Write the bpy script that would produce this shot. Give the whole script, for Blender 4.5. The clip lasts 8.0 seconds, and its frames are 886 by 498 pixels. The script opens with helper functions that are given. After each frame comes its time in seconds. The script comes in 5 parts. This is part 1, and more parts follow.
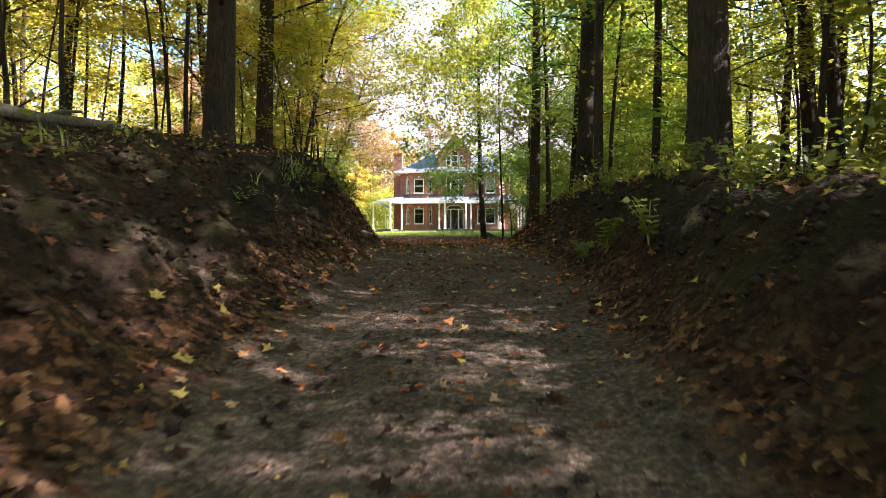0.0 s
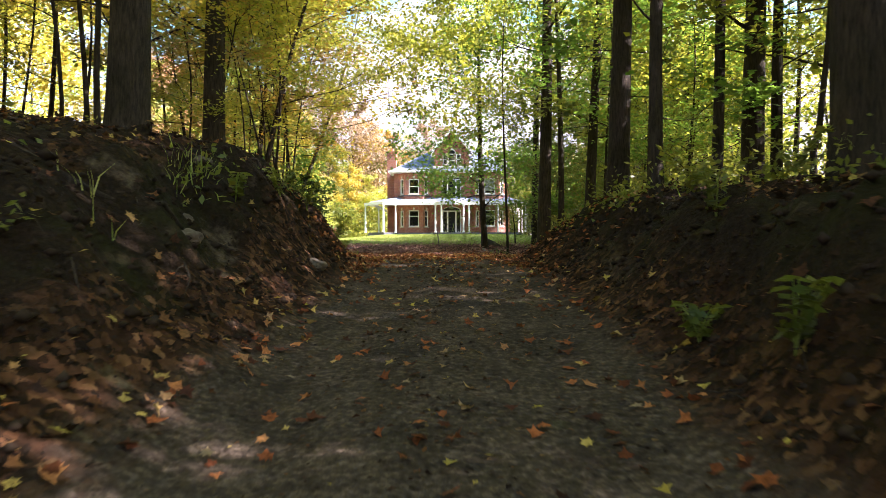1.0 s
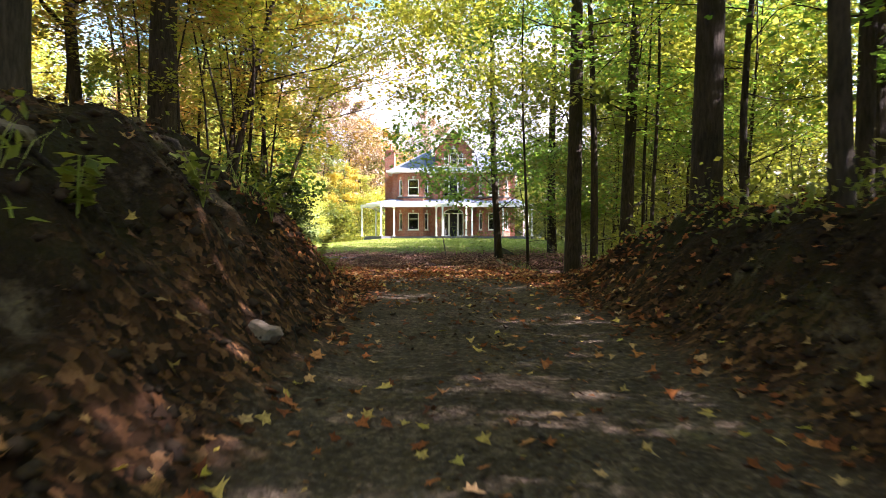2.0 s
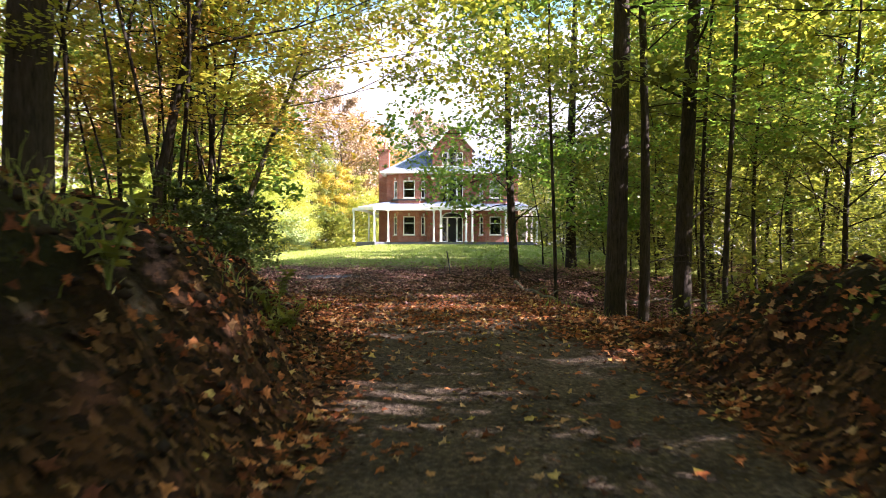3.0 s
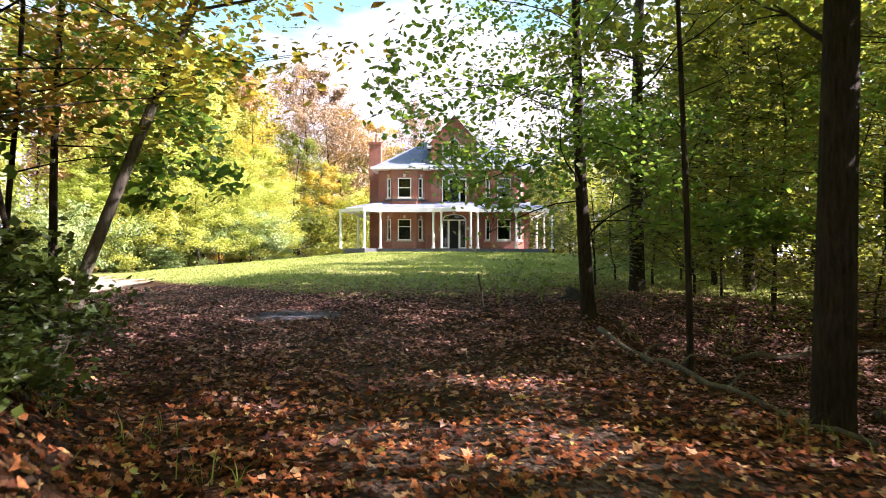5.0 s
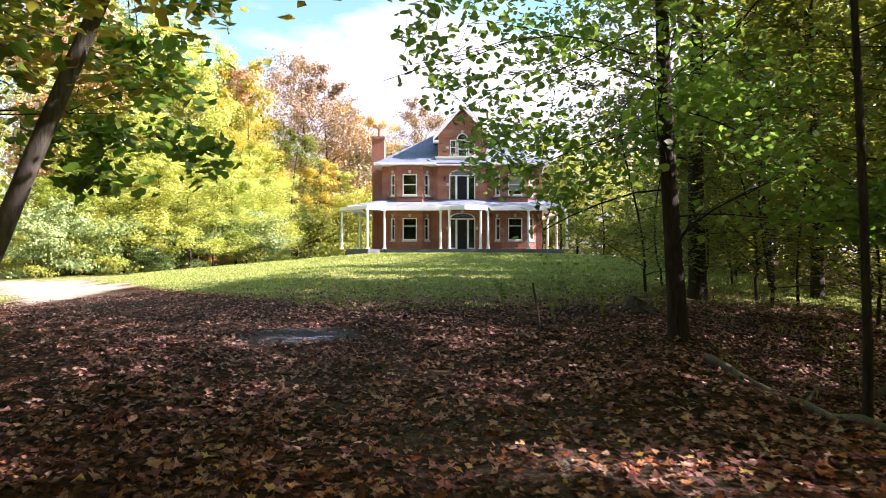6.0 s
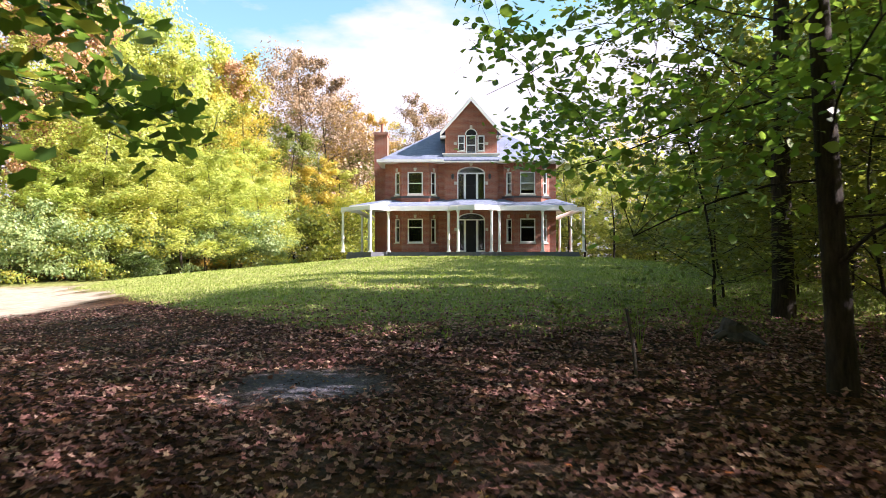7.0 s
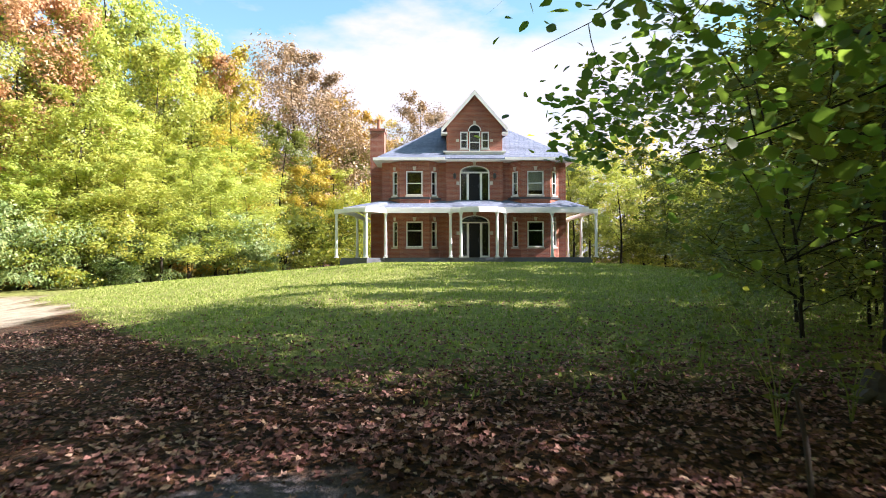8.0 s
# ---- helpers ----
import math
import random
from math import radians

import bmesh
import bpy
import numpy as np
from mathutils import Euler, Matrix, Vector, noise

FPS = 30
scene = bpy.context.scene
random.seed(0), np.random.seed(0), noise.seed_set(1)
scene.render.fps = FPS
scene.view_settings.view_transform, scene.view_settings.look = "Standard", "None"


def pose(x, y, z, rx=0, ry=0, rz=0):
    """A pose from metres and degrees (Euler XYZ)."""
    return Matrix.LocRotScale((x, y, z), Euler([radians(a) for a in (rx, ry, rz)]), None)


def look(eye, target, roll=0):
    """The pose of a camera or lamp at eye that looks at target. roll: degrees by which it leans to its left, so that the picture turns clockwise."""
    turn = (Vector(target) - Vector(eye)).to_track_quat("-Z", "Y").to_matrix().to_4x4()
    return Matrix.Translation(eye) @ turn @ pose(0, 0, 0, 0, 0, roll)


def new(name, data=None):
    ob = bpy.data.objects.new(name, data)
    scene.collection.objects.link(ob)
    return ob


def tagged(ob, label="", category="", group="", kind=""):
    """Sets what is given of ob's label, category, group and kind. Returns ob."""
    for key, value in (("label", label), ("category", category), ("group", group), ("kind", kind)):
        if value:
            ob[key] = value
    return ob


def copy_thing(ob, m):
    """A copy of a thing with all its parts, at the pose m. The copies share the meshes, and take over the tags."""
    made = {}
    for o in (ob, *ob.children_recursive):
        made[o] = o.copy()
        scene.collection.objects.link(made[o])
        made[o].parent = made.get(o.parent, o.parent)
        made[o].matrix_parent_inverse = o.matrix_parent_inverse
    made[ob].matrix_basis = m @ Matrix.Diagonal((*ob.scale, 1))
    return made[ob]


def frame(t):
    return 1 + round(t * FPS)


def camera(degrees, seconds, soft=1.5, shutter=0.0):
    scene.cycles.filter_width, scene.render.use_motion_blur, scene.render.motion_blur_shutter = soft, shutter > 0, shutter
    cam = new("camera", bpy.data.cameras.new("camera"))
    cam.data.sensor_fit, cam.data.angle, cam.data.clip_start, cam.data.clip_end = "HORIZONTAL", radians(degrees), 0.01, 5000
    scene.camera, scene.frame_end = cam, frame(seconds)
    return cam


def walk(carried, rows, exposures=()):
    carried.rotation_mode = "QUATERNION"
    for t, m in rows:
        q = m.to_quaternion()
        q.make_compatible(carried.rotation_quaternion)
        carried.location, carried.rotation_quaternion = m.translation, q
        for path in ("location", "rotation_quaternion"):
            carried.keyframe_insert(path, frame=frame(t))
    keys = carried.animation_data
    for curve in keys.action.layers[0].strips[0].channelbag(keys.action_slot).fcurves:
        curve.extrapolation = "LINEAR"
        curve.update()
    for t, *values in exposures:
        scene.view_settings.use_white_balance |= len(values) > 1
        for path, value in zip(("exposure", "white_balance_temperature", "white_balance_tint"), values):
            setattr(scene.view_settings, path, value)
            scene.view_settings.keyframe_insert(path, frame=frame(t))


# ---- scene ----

# ---- camera and walk ----
cam = camera(68.0, 8.0, soft=0.2, shutter=0.22)
walk(cam, [
    (0.0, pose(1.936, -67.134, -2.354, 90.35, -0.01, 2.63)),
    (0.5, pose(2.000, -65.162, -2.072, 90.33, 0.12, 2.56)),
    (1.0, pose(1.840, -63.324, -1.891, 90.32, 0.10, 2.40)),
    (1.5, pose(1.629, -61.617, -1.745, 90.38, 0.05, 2.29)),
    (3.0, pose(0.863, -55.634, -0.997, 90.45, -0.15, 1.64)),
    (3.5, pose(0.902, -53.552, -0.760, 90.54, -0.06, 1.37)),
    (4.0, pose(0.800, -51.673, -0.631, 90.59, -0.06, 1.17)),
    (4.5, pose(0.337, -49.982, -0.569, 90.61, -0.09, 0.95)),
    (6.0, pose(-0.922, -45.706, -0.481, 90.64, 0.02, 0.46)),
    (6.5, pose(-1.336, -44.427, -0.413, 90.66, 0.05, 0.32)),
    (7.0, pose(-1.662, -42.883, -0.296, 90.68, 0.13, 0.17)),
    (7.5, pose(-1.864, -41.380, -0.164, 90.72, 0.15, -0.01)),
    (8.0, pose(-1.993, -39.845, -0.015, 90.77, 0.15, -0.18)),
], exposures=[(0.0, 2.6, 6250, 31), (1.5, 2.78, 6200, 32), (3.0, 2.7, 6200, 34), (4.5, 2.5, 6200, 35), (6.5, 2.1, 6100, 33), (8.0, 1.88, 6130, 24)])

# ---- world, sun ----
SUN_AZ, SUN_EL = -5.0, 36.5   # degrees from +x towards +y, degrees up
world = bpy.data.worlds.new("world")
scene.world = world
world.use_nodes = True
wn, wl = world.node_tree.nodes, world.node_tree.links
wn.clear()
w_out = wn.new("ShaderNodeOutputWorld")
w_bg = wn.new("ShaderNodeBackground")
w_sky = wn.new("ShaderNodeTexSky")
w_sky.sky_type = "NISHITA"
w_sky.sun_disc = False
w_sky.sun_elevation = radians(SUN_EL)
w_sky.sun_rotation = radians(90.0 - SUN_AZ)
w_sky.altitude = 200.0
w_sky.air_density, w_sky.dust_density, w_sky.ozone_density = 1.0, 2.2, 0.35
# thin bright clouds, spread over the whole sky
w_co = wn.new("ShaderNodeTexCoord")
w_map = wn.new("ShaderNodeMapping")
w_map.inputs["Scale"].default_value = (1.6, 1.6, 4.2)
w_noise = wn.new("ShaderNodeTexNoise")
w_noise.inputs["Scale"].default_value = 1.5
w_noise.inputs["Detail"].default_value = 7.0
w_noise.inputs["Roughness"].default_value = 0.55
w_ramp = wn.new("ShaderNodeValToRGB")
w_ramp.color_ramp.elements[0].position, w_ramp.color_ramp.elements[1].position = 0.37, 0.49
w_mix = wn.new("ShaderNodeMix")
w_mix.data_type = "RGBA"
w_mix.inputs["B"].default_value = (6.8, 6.8, 6.8, 1)
wl.new(w_co.outputs["Generated"], w_map.inputs["Vector"])
wl.new(w_map.outputs["Vector"], w_noise.inputs["Vector"])
# more cloud and haze low down, clear blue overhead
w_sep = wn.new("ShaderNodeSeparateXYZ")
w_hz = wn.new("ShaderNodeMath")
w_hz.operation = "MULTIPLY_ADD"
w_hz.inputs[1].default_value, w_hz.inputs[2].default_value = -1.1, 0.23
w_sum = wn.new("ShaderNodeMath")
wl.new(w_co.outputs["Generated"], w_sep.inputs[0])
wl.new(w_sep.outputs["Z"], w_hz.inputs[0])
wl.new(w_hz.outputs[0], w_sum.inputs[0])
wl.new(w_noise.outputs["Fac"], w_sum.inputs[1])
wl.new(w_sum.outputs[0], w_ramp.inputs["Fac"])
wl.new(w_ramp.outputs["Color"], w_mix.inputs["Factor"])
# a little milky haze pales the blue towards cyan
w_haze = wn.new("ShaderNodeMix")
w_haze.data_type, w_haze.blend_type = "RGBA", "MULTIPLY"
w_haze.inputs["Factor"].default_value = 1.0
w_haze.inputs["B"].default_value = (1.6, 2.2, 1.75, 1)
wl.new(w_sky.outputs["Color"], w_haze.inputs["A"])
wl.new(w_haze.outputs["Result"], w_mix.inputs["A"])
wl.new(w_mix.outputs["Result"], w_bg.inputs["Color"])
w_bg.inputs["Strength"].default_value = 0.042
wl.new(w_bg.outputs["Background"], w_out.inputs["Surface"])

sun_data = bpy.data.lights.new("sun", "SUN")
sun_data.energy, sun_data.angle, sun_data.color = 5.0, radians(0.55), (1.0, 0.94, 0.85)
sun = new("sun", sun_data)
to_sun = Vector((math.cos(radians(SUN_EL)) * math.cos(radians(SUN_AZ)), math.cos(radians(SUN_EL)) * math.sin(radians(SUN_AZ)), math.sin(radians(SUN_EL))))
sun.matrix_basis = look(to_sun * 60, (0, 0, 0))


# ---- materials ----
def material(name):
    m = bpy.data.materials.new(name)
    m.use_nodes = True
    nt = m.node_tree
    return m, nt.nodes, nt.links, nt.nodes["Principled BSDF"]


def ramp(nodes, stops):
    r = nodes.new("ShaderNodeValToRGB")
    e = r.color_ramp.elements
    e[0].position, e[0].color = stops[0][0], (*stops[0][1], 1)
    e[1].position, e[1].color = stops[-1][0], (*stops[-1][1], 1)
    for p, c in stops[1:-1]:
        q = e.new(p)
        q.color = (*c, 1)
    return r


def noise_tex(nodes, links, co, scale, detail=5.0, rough=0.6):
    n = nodes.new("ShaderNodeTexNoise")
    n.inputs["Scale"].default_value, n.inputs["Detail"].default_value, n.inputs["Roughness"].default_value = scale, detail, rough
    links.new(co, n.inputs["Vector"])
    return n


def mix_col(nodes, links, fac, a, b, mode="MIX"):
    m = nodes.new("ShaderNodeMix")
    m.data_type, m.blend_type = "RGBA", mode
    for key, v in (("Factor", fac), ("A", a), ("B", b)):
        if isinstance(v, (int, float)):
            m.inputs[key].default_value = v
        elif isinstance(v, tuple):
            m.inputs[key].default_value = (*v, 1)
        else:
            links.new(v, m.inputs[key])
    return m.outputs["Result"]


def bump(nodes, links, height, bsdf, strength, dist):
    b = nodes.new("ShaderNodeBump")
    b.inputs["Strength"].default_value, b.inputs["Distance"].default_value = strength, dist
    links.new(height, b.inputs["Height"])
    links.new(b.outputs["Normal"], bsdf.inputs["Normal"])


def leaf_material(name, stops, through_col, share=0.5, tree=0.35):
    """Thin leaf: colour varies from leaf to leaf and from tree to tree; light comes through."""
    m, n, l, p = material(name)
    geo = n.new("ShaderNodeNewGeometry")
    info = n.new("ShaderNodeObjectInfo")
    add = n.new("ShaderNodeMath")
    add.operation = "MULTIPLY_ADD"
    add.inputs[1].default_value = tree
    add2 = n.new("ShaderNodeMath")
    add2.operation = "MULTIPLY"
    add2.inputs[1].default_value = 1.0 - tree
    l.new(geo.outputs["Random Per Island"], add2.inputs[0])
    l.new(info.outputs["Random"], add.inputs[0])
    l.new(add2.outputs[0], add.inputs[2])
    r = ramp(n, stops)
    l.new(add.outputs[0], r.inputs["Fac"])
    l.new(r.outputs["Color"], p.inputs["Base Color"])
    p.inputs["Roughness"].default_value = 0.45
    p.inputs["Specular IOR Level"].default_value = 0.5
    t = n.new("ShaderNodeBsdfTranslucent")
    c = mix_col(n, l, 0.45, r.outputs["Color"], through_col)
    l.new(c, t.inputs["Color"])
    mx = n.new("ShaderNodeMixShader")
    mx.inputs["Fac"].default_value = share
    l.new(p.outputs["BSDF"], mx.inputs[1])
    l.new(t.outputs["BSDF"], mx.inputs[2])
    l.new(mx.outputs["Shader"], n["Material Output"].inputs["Surface"])
    return m


LEAF_GREEN = leaf_material("leaf_green", [(0.0, (0.03, 0.065, 0.010)), (0.45, (0.085, 0.125, 0.022)), (0.8, (0.18, 0.19, 0.03)), (1.0, (0.30, 0.22, 0.04))], (0.46, 0.48, 0.05), 0.5)
LEAF_DARK = leaf_material("leaf_dark_green", [(0.0, (0.018, 0.04, 0.008)), (0.6, (0.045, 0.08, 0.014)), (1.0, (0.09, 0.12, 0.02))], (0.16, 0.22, 0.03), 0.35)
LEAF_YELGREEN = leaf_material("leaf_yellow_green", [(0.0, (0.07, 0.13, 0.018)), (0.35, (0.19, 0.25, 0.04)), (0.7, (0.38, 0.36, 0.055)), (1.0, (0.52, 0.36, 0.07))], (0.76, 0.74, 0.06), 0.54)
LEAF_YELLOW = leaf_material("leaf_yellow", [(0.0, (0.20, 0.22, 0.03)), (0.5, (0.46, 0.38, 0.05)), (1.0, (0.60, 0.40, 0.07))], (0.82, 0.66, 0.05), 0.48)
LEAF_RUST = leaf_material("leaf_rust", [(0.0, (0.14, 0.105, 0.055)), (0.5, (0.28, 0.19, 0.10)), (1.0, (0.42, 0.29, 0.18))], (0.44, 0.28, 0.11), 0.36)
LEAF_SALMON = leaf_material("leaf_salmon", [(0.0, (0.30, 0.19, 0.08)), (0.5, (0.52, 0.28, 0.14)), (1.0, (0.64, 0.40, 0.20))], (0.66, 0.36, 0.14), 0.4)
LEAF_ORANGE = leaf_material("leaf_orange", [(0.0, (0.22, 0.19, 0.03)), (0.5, (0.46, 0.30, 0.05)), (1.0, (0.58, 0.30, 0.07))], (0.74, 0.46, 0.06), 0.45)
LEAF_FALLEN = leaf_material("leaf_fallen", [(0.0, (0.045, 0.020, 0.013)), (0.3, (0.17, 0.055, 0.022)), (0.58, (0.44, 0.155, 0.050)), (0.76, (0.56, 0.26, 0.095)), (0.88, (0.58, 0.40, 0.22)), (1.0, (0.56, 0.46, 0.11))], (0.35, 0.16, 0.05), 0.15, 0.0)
# brown leaf with the cutting's shade put into its colour
LEAF_SHADED = leaf_material("leaf_shaded", [(0.0, (0.012, 0.008, 0.006)), (0.42, (0.034, 0.018, 0.010)), (0.60, (0.09, 0.042, 0.018)), (0.78, (0.19, 0.095, 0.035)), (0.90, (0.34, 0.23, 0.09)), (1.0, (0.46, 0.40, 0.08))], (0.22, 0.12, 0.04), 0.12, 0.0)
# pale brown leaf; its purple is blue skylight painted into the colour
LEAF_FADED_SKYTINT = leaf_material("leaf_faded_skytint", [(0.0, (0.075, 0.038, 0.036)), (0.35, (0.26, 0.132, 0.118)), (0.65, (0.46, 0.25, 0.21)), (0.85, (0.56, 0.38, 0.30)), (1.0, (0.54, 0.42, 0.27))], (0.25, 0.13, 0.08), 0.12, 0.0)
GRASS = leaf_material("grass_blade", [(0.0, (0.06, 0.115, 0.02)), (0.5, (0.24, 0.31, 0.065)), (1.0, (0.56, 0.53, 0.22))], (0.40, 0.54, 0.05), 0.4)
# lime and gold-green carry the edge trees' sunlit brightness in their leaf colour
LEAF_LIME_SUNLIT = leaf_material("leaf_lime_sunlit", [(0.0, (0.16, 0.25, 0.05)), (0.5, (0.39, 0.47, 0.095)), (1.0, (0.60, 0.56, 0.14))], (0.74, 0.82, 0.10), 0.5)
LEAF_GOLDGREEN_SUNLIT = leaf_material("leaf_gold_green_sunlit", [(0.0, (0.17, 0.25, 0.045)), (0.5, (0.37, 0.43, 0.085)), (1.0, (0.58, 0.52, 0.13))], (0.76, 0.76, 0.09), 0.5)
LEAF_MAPLE = leaf_material("leaf_maple_green", [(0.0, (0.03, 0.085, 0.022)), (0.5, (0.075, 0.155, 0.028)), (1.0, (0.22, 0.27, 0.04))], (0.38, 0.64, 0.06), 0.5)
LEAF_PALE = leaf_material("leaf_pale_green", [(0.0, (0.09, 0.16, 0.06)), (0.5, (0.20, 0.28, 0.10)), (1.0, (0.36, 0.38, 0.13))], (0.42, 0.55, 0.15), 0.4)


def rotted(m):
    """Patches of older, darker leaf, a pace or so wide."""
    n, l = m.node_tree.nodes, m.node_tree.links
    p = n["Principled BSDF"]
    src = p.inputs["Base Color"].links[0].from_socket
    co = n.new("ShaderNodeTexCoord").outputs["Object"]
    nz = noise_tex(n, l, co, 1.4, 6.0, 0.7)
    r = ramp(n, [(0.36, (0.58, 0.52, 0.50)), (0.60, (1.08, 1.0, 1.0))])
    l.new(nz.outputs["Fac"], r.inputs["Fac"])
    spot = noise_tex(n, l, co, 46.0, 4.0, 0.7)
    r2 = ramp(n, [(0.35, (0.42, 0.40, 0.40)), (0.62, (1.15, 1.12, 1.1))])
    l.new(spot.outputs["Fac"], r2.inputs["Fac"])
    worn = mix_col(n, l, 1.0, src, r.outputs["Color"], "MULTIPLY")
    l.new(mix_col(n, l, 1.0, worn, r2.outputs["Color"], "MULTIPLY"), p.inputs["Base Color"])


rotted(LEAF_FALLEN)
rotted(LEAF_SHADED)
rotted(LEAF_FADED_SKYTINT)
# dead leaves and grass are matt
for dry in (LEAF_FALLEN, LEAF_SHADED, LEAF_FADED_SKYTINT, GRASS):
    dry.node_tree.nodes["Principled BSDF"].inputs["Roughness"].default_value = 0.8
    dry.node_tree.nodes["Principled BSDF"].inputs["Specular IOR Level"].default_value = 0.15


def bark_material(name, dark, light, scale):
    m, n, l, p = material(name)
    co = n.new("ShaderNodeTexCoord").outputs["Object"]
    mp = n.new("ShaderNodeMapping")
    mp.inputs["Scale"].default_value = (1, 1, 0.16)
    l.new(co, mp.inputs["Vector"])
    fine = noise_tex(n, l, mp.outputs["Vector"], scale, 8.0, 0.7)
    big = noise_tex(n, l, co, 1.3, 3.0)
    r = ramp(n, [(0.32, dark), (0.68, light)])
    l.new(fine.outputs["Fac"], r.inputs["Fac"])
    r2 = ramp(n, [(0.35, (0.55, 0.6, 0.5)), (0.7, (1.0, 1.0, 1.0))])
    l.new(big.outputs["Fac"], r2.inputs["Fac"])
    l.new(mix_col(n, l, 1.0, r.outputs["Color"], r2.outputs["Color"], "MULTIPLY"), p.inputs["Base Color"])
    p.inputs["Roughness"].default_value = 0.9
    p.inputs["Specular IOR Level"].default_value = 0.2
    bump(n, l, fine.outputs["Fac"], p, 0.9, 0.03)
    return m


BARK = bark_material("bark_grey_brown", (0.016, 0.012, 0.010), (0.085, 0.064, 0.050), 28)
BARK_PALE = bark_material("bark_pale", (0.09, 0.075, 0.06), (0.27, 0.235, 0.19), 30)


def ground_material():
    m, n, l, p = material("ground_litter")
    co = n.new("ShaderNodeTexCoord").outputs["Object"]

    def mask(name):
        a = n.new("ShaderNodeAttribute")
        a.attribute_name = name
        return a.outputs["Fac"]
    fine = noise_tex(n, l, co, 22.0, 6.0, 0.7)
    mid = noise_tex(n, l, co, 2.2, 5.0)
    vor = n.new("ShaderNodeTexVoronoi")
    vor.inputs["Scale"].default_value = 19.0
    # the cells bend and vary, as torn leaves do
    torn = noise_tex(n, l, co, 14.0, 3.0, 0.6)
    shift = n.new("ShaderNodeVectorMath")
    shift.operation = "MULTIPLY_ADD"
    shift.inputs[1].default_value = (0.09, 0.09, 0.09)
    l.new(torn.outputs["Color"], shift.inputs[0])
    l.new(co, shift.inputs[2])
    l.new(shift.outputs["Vector"], vor.inputs["Vector"])
    # leaf litter: small cells of brown, rust and tan
    sep = n.new("ShaderNodeSeparateColor")
    l.new(vor.outputs["Color"], sep.inputs["Color"])
    lit = ramp(n, [(0.0, (0.012, 0.008, 0.005)), (0.5, (0.045, 0.022, 0.012)), (0.85, (0.10, 0.047, 0.022)), (1.0, (0.19, 0.10, 0.045))])
    l.new(sep.outputs["Red"], lit.inputs["Fac"])
    # dirt drive
    dirt = ramp(n, [(0.3, (0.034, 0.026, 0.020)), (0.52, (0.088, 0.069, 0.053)), (0.72, (0.22, 0.176, 0.138))])
    l.new(fine.outputs["Fac"], dirt.inputs["Fac"])
    dirt2 = ramp(n, [(0.35, (0.62, 0.60, 0.58)), (0.65, (1.15, 1.1, 1.05))])
    l.new(mid.outputs["Fac"], dirt2.inputs["Fac"])
    dirt_c = mix_col(n, l, 1.0, dirt.outputs["Color"], dirt2.outputs["Color"], "MULTIPLY")
    grass = ramp(n, [(0.3, (0.09, 0.11, 0.03)), (0.55, (0.24, 0.25, 0.075)), (0.75, (0.44, 0.39, 0.17))])
    gn = noise_tex(n, l, co, 5.0, 8.0, 0.75)
    l.new(gn.outputs["Fac"], grass.inputs["Fac"])
    sand = ramp(n, [(0.3, (0.30, 0.24, 0.17)), (0.7, (0.46, 0.39, 0.30))])
    l.new(mid.outputs["Fac"], sand.inputs["Fac"])
    soil = ramp(n, [(0.3, (0.010, 0.007, 0.005)), (0.58, (0.026, 0.017, 0.011)), (0.8, (0.07, 0.048, 0.03))])
    l.new(fine.outputs["Fac"], soil.inputs["Fac"])

    def soft(fac, width=0.25):
        """Break the edge of a mask up with noise."""
        a = n.new("ShaderNodeMath")
        a.operation = "ADD"
        l.new(fac, a.inputs[0])
        s = n.new("ShaderNodeMath")
        s.operation = "MULTIPLY_ADD"
        s.inputs[1].default_value, s.inputs[2].default_value = 1.2, -0.6
        big = noise_tex(n, l, co, 1.6, 8.0, 0.7)
        l.new(big.outputs["Fac"], s.inputs[0])
        l.new(s.outputs[0], a.inputs[1])
        r = n.new("ShaderNodeMapRange")
        r.inputs["From Min"].default_value, r.inputs["From Max"].default_value = 0.5 - width, 0.5 + width
        l.new(a.outputs[0], r.inputs["Value"])
        return r.outputs["Result"]
    moss = ramp(n, [(0.46, (0.0, 0.0, 0.0)), (0.62, (1.0, 1.0, 1.0))])
    mossy = noise_tex(n, l, co, 1.1, 6.0, 0.65)
    l.new(mossy.outputs["Fac"], moss.inputs["Fac"])
    soil_c = mix_col(n, l, moss.outputs["Color"], soil.outputs["Color"], (0.026, 0.025, 0.010))
    clay = ramp(n, [(0.57, (0.0, 0.0, 0.0)), (0.68, (1.0, 1.0, 1.0))])
    clayey = noise_tex(n, l, co, 0.8, 7.0, 0.7)
    l.new(clayey.outputs["Fac"], clay.inputs["Fac"])
    soil_c = mix_col(n, l, clay.outputs["Color"], soil_c, (0.13, 0.098, 0.068))
    c = mix_col(n, l, soft(mask("soil")), lit.outputs["Color"], soil_c)
    c = mix_col(n, l, soft(mask("road")), c, dirt_c)
    grit = ramp(n, [(0.3, (0.062, 0.062, 0.074)), (0.55, (0.10, 0.10, 0.122)), (0.75, (0.17, 0.165, 0.185))])
    l.new(fine.outputs["Fac"], grit.inputs["Fac"])
    c = mix_col(n, l, soft(mask("grit"), 0.3), c, grit.outputs["Color"])
    c = mix_col(n, l, soft(mask("lawn"), 0.35), c, grass.outputs["Color"])
    c = mix_col(n, l, soft(mask("sand")), c, sand.outputs["Color"])
    l.new(c, p.inputs["Base Color"])
    p.inputs["Roughness"].default_value = 0.95
    p.inputs["Specular IOR Level"].default_value = 0.08
    hgt = n.new("ShaderNodeMath")
    hgt.operation = "ADD"
    l.new(fine.outputs["Fac"], hgt.inputs[0])
    l.new(vor.outputs["Distance"], hgt.inputs[1])
